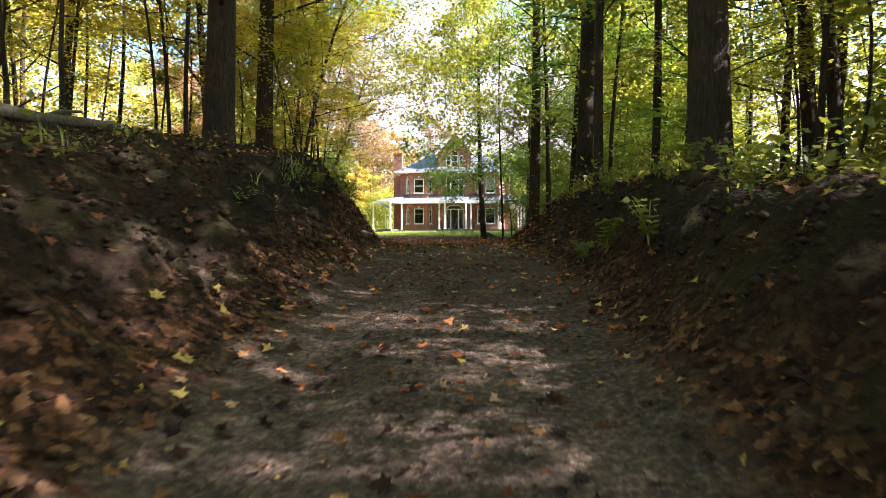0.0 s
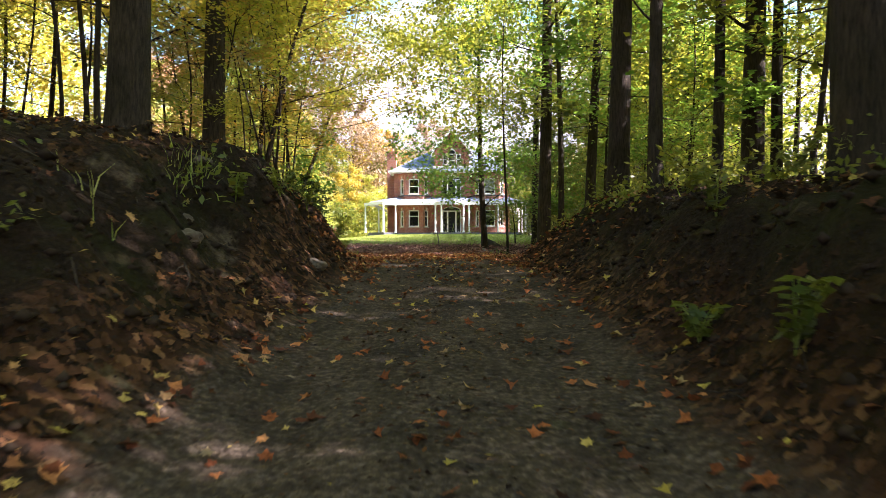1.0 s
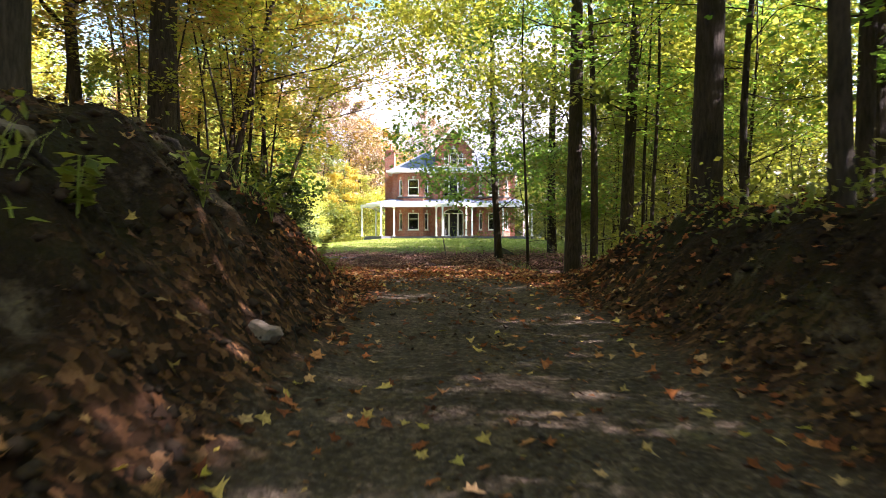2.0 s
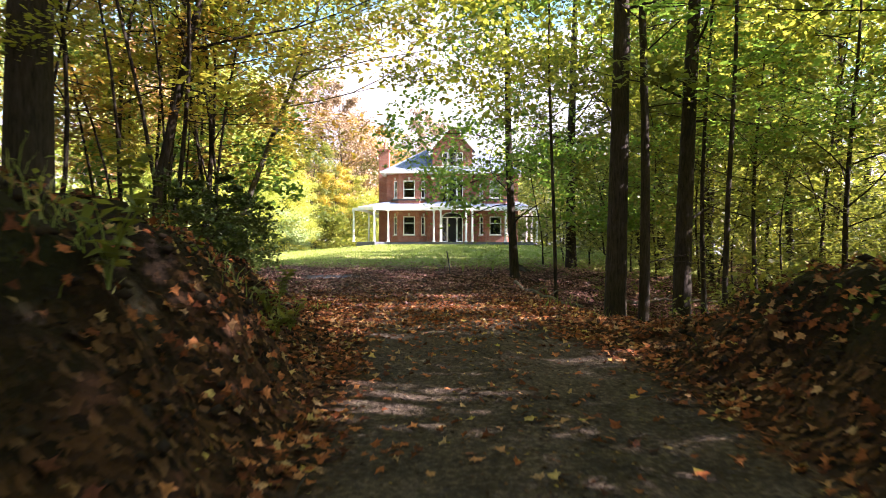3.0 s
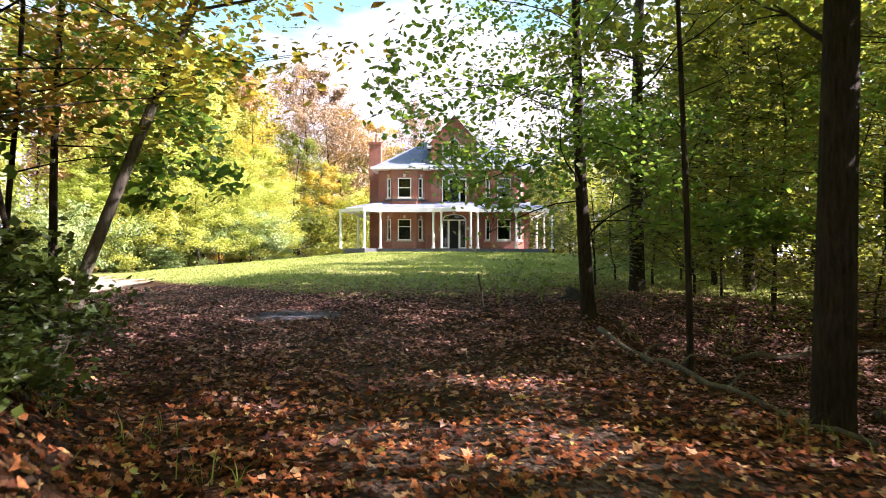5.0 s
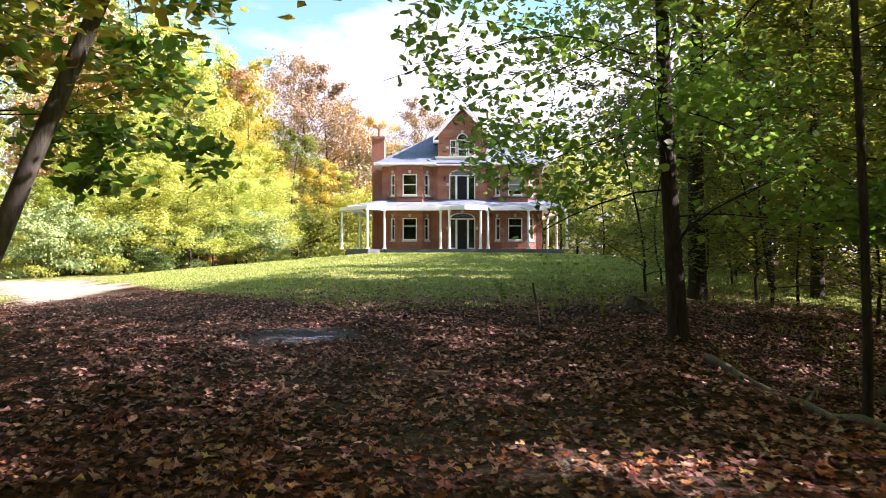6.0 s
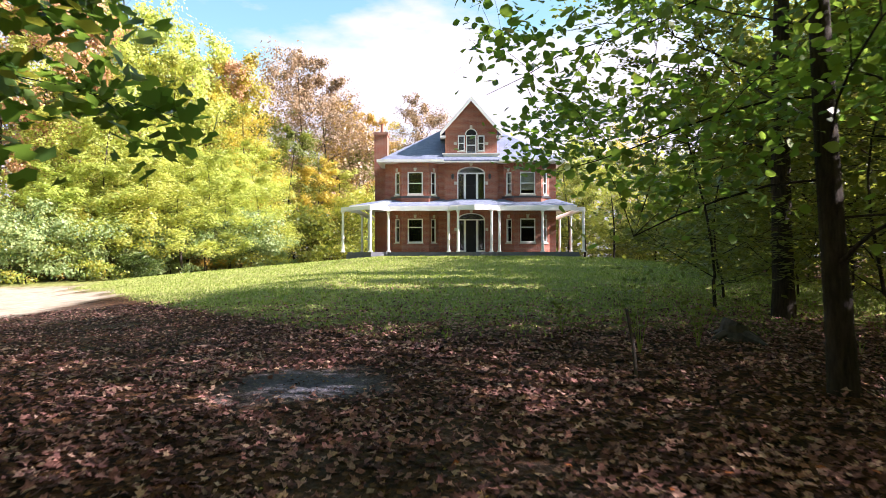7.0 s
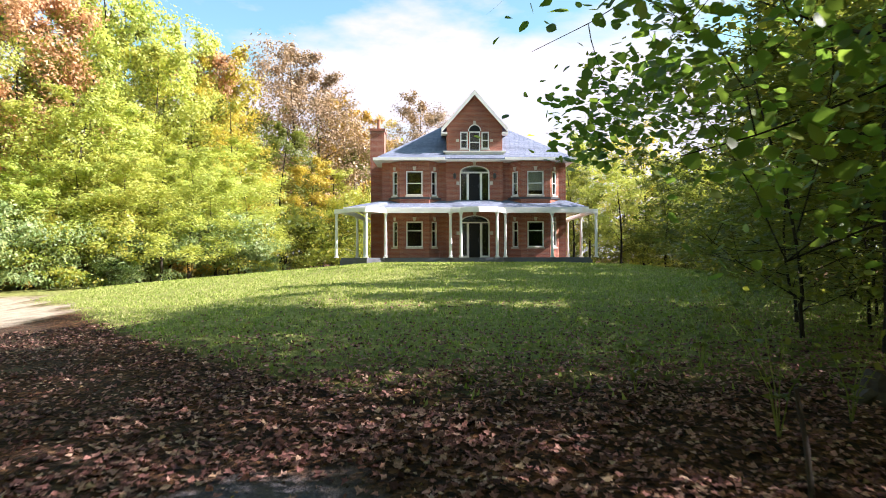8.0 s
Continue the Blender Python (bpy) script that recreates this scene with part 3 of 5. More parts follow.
def make_house():
    house = tagged(empty("house"), "two-storey red brick house with blue shingle roof and white wraparound porch", "house")
    L, R, D, T = HX - 5.6, HX + 5.55, 10.0, 0.3
    bays = (HX - 3.62, HX + 3.62)
    BP, BW, BS = 0.65, 1.75, 0.62   # how far a bay stands out, width of its front, spread of its sides
    entry_w, arch = 1.80, 0.42
    front = Matrix.Translation((HX, 0, 0))
    # front wall between and beside the bays; the middle stands a little proud
    body = Build()
    top = EAVE_Z - 0.02
    for a, b in ((L, bays[0] - BW / 2 - BS), (bays[0] + BW / 2 + BS, HX - 1.72), (HX + 1.72, bays[1] - BW / 2 - BS), (bays[1] + BW / 2 + BS, R)):
        body.box(a, b, 0, T, -0.5, top)
    body.box(L, L + T, T, D, -0.5, top).box(R - T, R, T, D, -0.5, top).box(L + T, R - T, D - T, D, -0.5, top)
    part("wall", body, BRICK, house, "red brick outer walls")
    mid_m = Matrix.Translation((HX, -0.25, 0))
    mid = Build()
    holes = [(-entry_w / 2, entry_w / 2, 0.0, 2.12 + arch), (-entry_w / 2, entry_w / 2, 3.28, 5.14 + arch)]
    wall_cells(mid, -1.72, 1.72, -0.5, 5.86, holes, T, mid_m)
    spandrel(mid, entry_w, 2.12, arch, mid_m, 0, T)
    spandrel(mid, entry_w, 5.14, arch, mid_m, 0, T)
    part("wall", mid, BRICK, house)
    arch_entry(house, Matrix.Translation((HX, -0.22, 0)), 0.0, 2.12, arch, entry_w, "front_door", "dark front door with white side lights and arched transom")
    arch_entry(house, Matrix.Translation((HX, -0.22, 0)), 3.28, 5.14, arch, entry_w, "balcony_door", "dark upper door with white side lights under an arch")
    for x in (HX - 1.2, HX + 1.2):
        lamp = part("wall_lantern", Build().tube([(x, -0.36, 4.75), (x, -0.36, 4.80), (x, -0.36, 5.02), (x, -0.36, 5.1)], [0.04, 0.09, 0.09, 0.02], 8), METAL, house, "small dark wall lantern")
        part("bracket", Build().box(x - 0.02, x + 0.02, -0.33, -0.252, 4.9, 4.94), METAL, lamp)
    # two three-sided bays, full height
    for s, cx in enumerate(bays):
        a = math.atan2(BP, BS)
        side_len = math.hypot(BP, BS)
        for key, m, wdt in (("front", Matrix.Translation((cx, -BP, 0)), BW),
                            ("left", Matrix.Translation((cx - BW / 2 - BS / 2, -BP / 2, 0)) @ Matrix.Rotation(-a, 4, "Z"), side_len),
                            ("right", Matrix.Translation((cx + BW / 2 + BS / 2, -BP / 2, 0)) @ Matrix.Rotation(a, 4, "Z"), side_len)):
            ww = 0.98 if key == "front" else 0.46
            hl = [(-ww / 2, ww / 2, 0.62, 2.16), (-ww / 2, ww / 2, 3.72, 5.18)]
            b = Build()
            wall_cells(b, -wdt / 2, wdt / 2, -0.5, top, hl, 0.22, m)
            part("bay_wall", b, BRICK, house)
            for z0, z1 in ((0.62, 2.16), (3.72, 5.18)):
                window(house, m @ Matrix.Translation((0, 0.05, 0)), 0, z0, z1, ww, 0.64 if z0 < 1 else 0.5, True, curtain=(z0 > 3 and s == 1 and key != "right"))
        # dark band of porch roof flashing at the foot of the upper bay
        fl = Build()
        o = 0.05
        fl.prism([(cx - BW / 2 - BS - 0.1, 0.0), (cx - BW / 2 - o, -BP - o), (cx + BW / 2 + o, -BP - o), (cx + BW / 2 + BS + 0.1, 0.0)], 3.50, 3.62)
        part("flashing", fl, METAL, house)
    # rooms behind the windows, with the indoor darkness put into their colour
    part("floor_slab", Build().box(L + T, R - T, 0.05, D - T, -0.15, -0.02), DARK_ROOM, house)
    part("upper_floor", Build().box(L + T + 0.002, R - T - 0.002, 0.05, D - T - 0.002, 2.95, 3.2), DARK_ROOM, house)
    part("inner_wall", Build().box(L + T + 0.003, R - T - 0.003, 3.4, 3.5, -0.01, top - 0.1), DARK_ROOM, house)
    # eaves: white gutter board and soffit
    ov = 0.38
    ex0, ex1, ey0, ey1 = L - ov, R + ov, -BP - ov + 0.15, D + ov
    eave = Build().box(ex0, ex1, ey0, ey1, EAVE_Z, EAVE_Z + 0.05)
    part("soffit", eave, WHITE, house)
    for a, b in ((ex0, HX - 1.78), (HX + 1.78, ex1)):
        part("gutter", Build().box(a, b, ey0 - 0.09, ey0 - 0.001, EAVE_Z + 0.01, EAVE_Z + 0.17), WHITE, house)
    part("gutter", Build().box(ex0 - 0.09, ex0 - 0.001, ey0 - 0.09, ey1, EAVE_Z + 0.01, EAVE_Z + 0.17), WHITE, house)
    part("gutter", Build().box(ex1 + 0.001, ex1 + 0.09, ey0 - 0.09, ey1, EAVE_Z + 0.01, EAVE_Z + 0.17), WHITE, house)
    # hipped roof
    zr0 = EAVE_Z + 0.14
    depth = (ey1 - ey0) / 2
    rz = zr0 + PITCH * depth
    A, B, C, Dd = (ex0, ey0, zr0), (ex1, ey0, zr0), (ex1, ey1, zr0), (ex0, ey1, zr0)
    E1, E2 = (ex0 + depth, ey0 + depth, rz), (ex1 - depth, ey0 + depth, rz)
    for q in ((A, B, E2, E1), (B, C, E2), (C, Dd, E1, E2), (Dd, A, E1)):
        low = [(x, y, z - 0.08) for x, y, z in q]
        k = len(q)
        part("roof", Build().add(list(q) + low, [tuple(range(k)), tuple(range(2 * k - 1, k - 1, -1))] + [(i, k + i, k + (i + 1) % k, (i + 1) % k) for i in range(k)]), SHINGLE, house, "slate-blue shingled hip roof")
    # front gable
    gw, gy, gz0, gz1, gtop = 1.68, -0.27, 6.42, 8.0, 9.95
    gm = Matrix.Translation((HX, gy, 0))
    g = Build()
    wins = [(-0.86, -0.40, 6.57, 7.6), (0.42, 0.88, 6.57, 7.6), (-0.33, 0.35, 6.36, 7.62)]
    wall_cells(g, -gw, gw, 5.87, gz1, wins, 0.2, gm)
    g.add([gm @ Vector((x, y, z)) for y in (0, 0.2) for x, z in ((-gw, gz1), (gw, gz1), (0, gtop))], [(2, 1, 0), (3, 4, 5), (0, 1, 4, 3), (1, 2, 5, 4), (2, 0, 3, 5)])
    g.box(-gw, -gw + 0.2, 0.2, 5.0, 6.0, gz1, gm).box(gw - 0.2, gw, 0.2, 5.0, 6.0, gz1, gm)
    part("gable_wall", g, BRICK, house, "brick front gable wall")
    # dark sheet added close behind the gable panes in place of attic gloom
    part("attic_dark_panel", Build().box(-gw + 0.202, gw - 0.202, 0.45, 0.5, 6.01, 8.3, gm), DARK_ROOM, house)
    window(house, gm @ Matrix.Translation((0, 0.03, 0)), -0.63, 6.57, 7.6, 0.46, 0.5, False)
    window(house, gm @ Matrix.Translation((0, 0.03, 0)), 0.65, 6.57, 7.6, 0.46, 0.5, False)
    window(house, gm @ Matrix.Translation((0, 0.03, 0)), 0.01, 6.36, 7.62, 0.68, 0.48, False)
    fan = Build()
    pts = arch_points(0.68, 0.36)
    fan.add([gm @ Vector((x + 0.01, y, 7.62 + z)) for y in (-0.02, -0.004) for x, z in pts], [tuple(range(len(pts))), tuple(range(2 * len(pts) - 1, len(pts) - 1, -1))])
    aw = part("arch_window", fan, DOOR_DARK, house, "dark half-round window over the gable sashes")
    rim = Build()
    rim.tube([gm @ Vector((x * 1.08 + 0.01, -0.025, 7.62 + z * 1.1)) for x, z in pts], [0.035] * len(pts), 6)
    part("arch_frame", rim, WHITE, aw)
    part("keystone", Build().box(HX - 0.07, HX + 0.09, gy - 0.06, gy - 0.003, 8.03, 8.25), STONE, house)
    for x in (-1.12, 0.92):
        part("stone_block", Build().box(HX + x, HX + x + 0.2, gy - 0.03, gy - 0.003, 6.98, 7.14), STONE, house)
    part("band_course", Build().box(HX - 1.80, HX + 1.80, gy - 0.22, gy - 0.002, 5.87, 6.32).box(HX - 1.88, HX + 1.88, gy - 0.3, gy - 0.0021, 6.321, 6.40).box(HX - 1.86, HX + 1.86, gy - 0.28, gy - 0.0022, 5.80, 5.869), WHITE, house, "white moulded band under the gable")
    rise = (gtop - gz1) / gw
    ro = 0.32
    for s in (-1, 1):
        a = (HX, gy - 0.28, gtop + 0.10)
        b = (HX + s * (gw + ro), gy - 0.28, gtop + 0.10 - rise * (gw + ro))
        c, d = (b[0], 5.2, b[2]), (a[0], 5.2, a[2])
        q = [a, b, c, d]
        low = [(x, y, z - 0.1) for x, y, z in q]
        part("roof", Build().add(q + low, [(0, 1, 2, 3), (7, 6, 5, 4), (0, 4, 5, 1), (1, 5, 6, 2), (2, 6, 7, 3), (3, 7, 4, 0)]), SHINGLE, house)
        rk = Build()
        w = [(a[0], a[2] + 0.02), (b[0], b[2] + 0.02), (b[0], b[2] - 0.24), (a[0], a[2] - 0.28)]
        rk.add([(x, y, z) for y in (gy - 0.34, gy - 0.285) for x, z in w], [(0, 1, 2, 3), (7, 6, 5, 4), (0, 4, 5, 1), (1, 5, 6, 2), (2, 6, 7, 3), (3, 7, 4, 0)])
        rk.add([(x, y, z) for y in (gy - 0.284, gy - 0.001) for x, z in ((a[0], a[2] - 0.11), (b[0], b[2] - 0.11), (b[0], b[2] - 0.15), (a[0], a[2] - 0.15))], [(0, 1, 2, 3), (7, 6, 5, 4), (0, 4, 5, 1), (1, 5, 6, 2), (2, 6, 7, 3), (3, 7, 4, 0)])
        rk.box(min(b[0], b[0] - s * 0.36), max(b[0], b[0] - s * 0.36), gy - 0.34, gy + 0.4, b[2] - 0.32, b[2] - 0.2)
        part("rake_board", rk, WHITE, house, "white rake board of the gable")
    # chimney
    ch = Build().box(HX - 6.52, HX - 5.62, 2.2, 3.3, -0.5, 5.3).box(HX - 6.55, HX - 5.66, 2.15, 3.35, 5.301, 8.1)
    ch.box(HX - 6.60, HX - 5.60, 2.1, 3.4, 8.101, 8.28)
    chim = part("chimney", ch, BRICK, house, "brick chimney with a clay pot")
    part("chimney_pot", Build().tube([(HX - 6.05, 2.75, 8.281), (HX - 6.05, 2.75, 8.5), (HX - 6.05, 2.75, 8.85), (HX - 6.05, 2.75, 8.95)], [0.16, 0.12, 0.11, 0.14], 12), CLAY, chim)

    # porch: floor, columns, beam, roof
    line = [(-7.3, 9.0), (-7.35, 0.2), (-8.03, -1.9), (-6.15, -3.35), (-5.17, -2.05), (-1.43, -2.05), (-0.85, -2.62), (0.15, -2.85), (1.2, -2.62), (1.72, -2.05), (4.42, -2.05), (6.95, -2.05), (6.95, 9.0)]
    inner = [(-5.6, 9.0), (-5.6, 0.0), (-5.6, 0.0), (-5.5, 0.0), (-5.0, 0.0), (-1.75, 0.0), (-1.0, -0.25), (0.05, -0.25), (1.1, -0.25), (1.75, 0.0), (4.4, 0.0), (5.6, 0.0), (5.6, 9.0)]

    def offset(pts, d):
        out = []
        for i, (x, y) in enumerate(pts):
            px, py = pts[max(i - 1, 0)]
            nx, ny = pts[min(i + 1, len(pts) - 1)]
            tx, ty = nx - px, ny - py
            k = math.hypot(tx, ty)
            out.append((x + ty / k * -d * -1 * -1, y - tx / k * -d * -1 * -1))
        return out
    out_floor, out_eave = offset(line, 0.28), offset(line, 0.46)
    part("porch_floor", Build().prism(out_floor + [(6.0, 9.0), (6.0, 0.1), (-6.0, 0.1), (-6.0, 9.0)], -0.14, 0.0), CONCRETE, house, "grey concrete porch floor")
    part("porch_base", Build().prism(offset(line, 0.2) + [(6.0, 9.0), (6.0, 0.1), (-6.0, 0.1), (-6.0, 9.0)], -1.2, -0.141), CONCRETE, house)
    ztop = 2.52
    for (x, y) in [(-7.35, 6.2), (-7.35, 2.2), line[2], line[3], line[4], line[5], line[6], line[8], line[9], line[10], line[11], (6.95, 2.0), (6.95, 6.4)]:
        column(x, y, 0.0, ztop, house)
    o_a, o_b = offset(line, 0.12), offset(line, -0.12)
    n = len(line)
    for i in range(n - 1):
        q = [o_a[i], o_a[i + 1], o_b[i + 1], o_b[i]]
        part("porch_beam", Build().prism(q[::-1], ztop + 0.052, ztop + 0.27), WHITE, house)
        q = [out_eave[i], out_eave[i + 1], offset(line, 0.385)[i + 1], offset(line, 0.385)[i]]
        part("porch_fascia", Build().prism(q[::-1], ztop + 0.24, ztop + 0.40), WHITE, house)
        e0, e1 = (*out_eave[i], ztop + 0.41), (*out_eave[i + 1], ztop + 0.41)
        w0, w1 = (*inner[i], 3.46), (*inner[i + 1], 3.46)
        pts = [e0, e1, w1, w0] if inner[i] != inner[i + 1] else [e0, e1, w1]
        k = len(pts)
        low = [(x, y, z - 0.05) for x, y, z in pts]
        part("porch_roof", Build().add(pts + low, [tuple(range(k)), tuple(range(2 * k - 1, k - 1, -1))] + [(i2, (i2 + 1) % k, k + (i2 + 1) % k, k + i2) for i2 in range(k)]), SHINGLE, house, "low shingled porch roof")
        pts = [(*out_eave[i], ztop + 0.285), (*out_eave[i + 1], ztop + 0.285), (*inner[i + 1], ztop + 0.285), (*inner[i], ztop + 0.285)]
        part("porch_ceiling", Build().add(pts, [(0, 1, 2, 3)]) if inner[i] != inner[i + 1] else Build().add(pts[:3], [(0, 1, 2)]), WHITE, house)
    return house


make_house()


# ---- trees ----
def rnd(a, b):
    return random.uniform(a, b)


LEAF_OUTLINES = {
    # plain and broad are folded along the middle
    "lobed": [(0, -0.5), (0.46, -0.24), (0.24, -0.02), (0.36, 0.30), (0, 0.55), (-0.36, 0.30), (-0.24, -0.02), (-0.46, -0.24)],
    "broad": [(0, -0.5), (0.45, -0.08), (0.06, 0.55), (-0.45, 0.1)],
    "plain": [(0, -0.5), (0.30, -0.05), (0, 0.55), (-0.30, -0.05)],
    "star": [(0, -0.45), (0.12, -0.3), (0.42, -0.38), (0.34, -0.12), (0.56, 0.08), (0.26, 0.12), (0.16, 0.28), (0, 0.58), (-0.16, 0.26), (-0.26, 0.12), (-0.56, 0.08), (-0.34, -0.12), (-0.42, -0.38), (-0.12, -0.3)],
    "ovate": [(0, -0.5), (0.3, -0.38), (0.44, -0.08), (0.34, 0.24), (0.06, 0.56), (-0.3, 0.28), (-0.44, -0.06), (-0.3, -0.38)],
    "bit": [(0.05, -0.5), (0.45, 0.12), (-0.35, 0.4)],
}


def leaves_mesh(name, centres, size, mat, kind="plain", flat=0.6, rng=None, curl=0.15, up=None, face=None):
    """Many separate leaves at the centres: each its own island, tilted about the level."""
    rng = rng or np.random.RandomState(1)
    out = np.array(LEAF_OUTLINES[kind])
    n, k = len(centres), len(out)
    nrm = rng.normal(size=(n, 3)) * (1 - flat)
    if face is not None:
        nrm = rng.normal(size=(n, 3)) * 0.45 + face
    elif up is None:
        nrm[:, 2] += flat + 0.05
    else:
        nrm += up * (flat + 0.05)
    nrm /= np.linalg.norm(nrm, axis=1, keepdims=True)
    a = rng.normal(size=(n, 3))
    a -= nrm * (a * nrm).sum(1, keepdims=True)
    a /= np.linalg.norm(a, axis=1, keepdims=True)
    b = np.cross(nrm, a)
    s = size * rng.uniform(0.65, 1.3, n)
    lift = (rng.uniform(-0.5, 1.9, n) * curl)[:, None] * (np.abs(out[:, 0]) * 1.2 - 0.2)[None] + (rng.uniform(-0.8, 0.8, n) * curl)[:, None] * (out[:, 1] ** 2)[None]
    jit = rng.uniform(0.8, 1.2, (n, k, 2))
    u, w = out[None, :, 0] * jit[..., 0], out[None, :, 1] * jit[..., 1]
    v = centres[:, None, :] + s[:, None, None] * (u[..., None] * a[:, None, :] + w[..., None] * b[:, None, :] + lift[..., None] * nrm[:, None, :])
    if kind in ("plain", "broad"):
        f = np.array([[0, 1, 2], [0, 2, 3]])
        idx = (np.arange(n)[:, None, None] * k + f[None]).reshape(-1, 3)
        return fast_mesh(name, v.reshape(-1, 3), idx, mat)
    f = np.arange(k)
    idx = np.arange(n)[:, None] * k + f[None]
    return fast_mesh(name, v.reshape(-1, 3), idx, mat)


class TreeForm:
    """Trunk with limbs and twigs; collects places for the leaves."""

    def __init__(self, seed):
        self.r = random.Random(seed)
        self.np = np.random.RandomState(seed)
        self.wood = Build()
        self.tips = []
        self.allow = None
        self.fine = 0
        self.split = 3
        self.twigs = True
        self.along = False

    def stem(self, pts, radii, sides, root=None):
        """A tube of wood, grown on to the parent's nearest vertex."""
        k = len(self.wood.v)
        self.wood.tube(pts, radii, sides)
        if root is not None:
            p = Vector(pts[0])
            j = min(range(*root), key=lambda i: (Vector(self.wood.v[i]) - p).length_squared)
            self.wood.f.append((k, k + 1, j))
        return k, len(self.wood.v)

    def limb(self, start, direction, length, radius, depth, droop=0.0, sides=4, split=3, root=None):
        r = self.r
        p, d = Vector(start), Vector(direction).normalized()
        pts, steps = [p.copy()], (4 if depth > 0 else 3) + self.fine
        for i in range(steps):
            d = (d + Vector((r.uniform(-0.22, 0.22), r.uniform(-0.22, 0.22), r.uniform(-0.15, 0.2) - droop))).normalized()
            q = p + d * length / steps
            if self.allow is not None and not self.allow(q):
                d = Vector((-d.x * 0.4, -d.y * 0.4, abs(d.z) + 0.5)).normalized()
                q = p + d * length / steps * 0.5
                if not self.allow(q):
                    break
            p = q
            pts.append(p.copy())
        if len(pts) < 2:
            return
        steps = len(pts) - 1
        if depth > 0 or self.twigs:
            root = self.stem(pts, [radius * (1 - 0.8 * i / steps) for i in range(steps + 1)], sides, root)
        if depth <= 0:
            for q in pts[1:]:
                self.tips.append((q, length * 0.30))
            return
        for i in range(self.split):
            k = r.randint(min(2, steps), steps)
            ax = Vector((r.uniform(-1, 1), r.uniform(-1, 1), r.uniform(-0.25, 0.45)))
            dd = (d * 0.8 + ax * 0.9).normalized()
            self.limb(pts[k], dd, length * r.uniform(0.45, 0.65), radius * 0.45, depth - 1, droop, 3, split, root)
        self.tips.append((pts[-1], length * 0.25))
        if self.along:
            for q in pts[max(1, steps // 3):-1]:
                self.tips.append((q, length * 0.16))

    def leaf_points(self, count, layer=0.4, tight=1.0):
        """Places for leaves in clumps round the twigs, and the way each leaf faces: out of its clump and upward."""
        k = len(self.tips)
        c = np.array([t[0] for t in self.tips])
        s = np.array([t[1] for t in self.tips])
        i = self.np.randint(0, k, count)
        off = self.np.normal(size=(count, 3)) * np.array([0.75, 0.75, layer]) * tight
        out = off / (np.linalg.norm(off, axis=1, keepdims=True) + 1e-6)
        axis = c[i] * np.array([1, 1, 0])
        axis = axis / (np.linalg.norm(axis, axis=1, keepdims=True) + 0.5)
        face = out * 0.8 + axis * 0.6 + np.array([0, 0, 0.45])
        return c[i] + off * s[i][:, None], face


def tree_parts(name, seed, height, dia, crown_base, spread, leaf_count, leaf_size, mat, bark=None, kind="plain", lean=(0, 0), limbs=14, flat=0.6, depth=1, bend=0.15, droop=0.0, bare_limbs=0, side_bias=None, up=0.35, sides=10, keep=None, fine=0, split=3, limb_r=0.42, twigs=True, thin=0.0, along=False, layer=0.4, tight=1.0, solid=False):
    """A whole tree at the origin, as an empty with trunk and crown."""
    t = TreeForm(seed)
    t.fine, t.split, t.twigs, t.along = fine, split, twigs, along
    if keep is not None:
        t.allow = lambda q: bool(keep(np.array([q[:]]))[0])
    r = t.r
    pts, rad, n = [], [], 9
    ph = r.uniform(0, 6.3)
    for i in range(n + 1):
        h = i / n
        z = height * h
        pts.append(Vector((lean[0] * z + bend * math.sin(h * 4 + ph) * h * 2, lean[1] * z + bend * math.cos(h * 3.4 + ph) * h * 2, z - (0.35 if i == 0 else 0))))
        rad.append(dia / 2 * (1 - 0.86 * h ** 1.1) * (1.0 if i else 1.55))
    # root flare ring
    pts.insert(1, pts[0].lerp(pts[1], 0.0) + Vector((0, 0, 0.38)))
    rad.insert(1, dia / 2 * 1.18)
    pts.insert(2, pts[0] + Vector((lean[0] * 0.8, lean[1] * 0.8, 0.95)))
    rad.insert(2, dia / 2 * 1.02)
    bole = t.stem(pts, rad, sides)

    def at(z):
        for a, b, ra, rb in zip(pts, pts[1:], rad, rad[1:]):
            if a.z <= z <= b.z:
                q = (z - a.z) / max(b.z - a.z, 1e-6)
                return a.lerp(b, q), ra + (rb - ra) * q
        return pts[-1], rad[-1]
    for i in range(limbs):
        h = crown_base + (height * 0.97 - crown_base) * (i + r.random()) / limbs
        p, rr = at(h)
        az = i * 2.4 + r.uniform(-0.5, 0.5)
        dv = Vector((math.cos(az), math.sin(az), r.uniform(up - 0.25, up + 0.35)))
        if side_bias is not None:
            dv = dv + Vector(side_bias) * 0.8
        shape = math.sin(math.pi * min(1, 0.22 + 0.75 * (h - crown_base) / max(height - crown_base, 0.1)))
        t.limb(p, dv, spread * (0.35 + 0.75 * shape) * r.uniform(0.75, 1.2), max(rr * limb_r, 0.012), depth, droop, root=bole)
    for i in range(bare_limbs):
        p, rr = at(crown_base * r.uniform(0.35, 0.95))
        az = r.uniform(0, 6.28)
        known = len(t.tips)
        t.limb(p, (math.cos(az), math.sin(az), 0.4), spread * 0.4, rr * 0.25, 1, 0.0, root=bole)
        del t.tips[known:]
    tree = empty(name)
    part("trunk", t.wood, bark or BARK, tree, smooth=True)
    spots, face = t.leaf_points(leaf_count, layer, tight)
    ok = np.ones(len(spots), bool)
    if keep is not None:
        ok &= keep(spots)
    if thin:
        # an airy top above this height
        ok &= (spots[:, 2] < thin) | (t.np.uniform(0, 1, len(spots)) < 0.42)
    spots, face = spots[ok], face[ok]
    crown = new("crown", leaves_mesh("crown", spots, leaf_size, mat, kind, flat, t.np, face=face if solid else None))
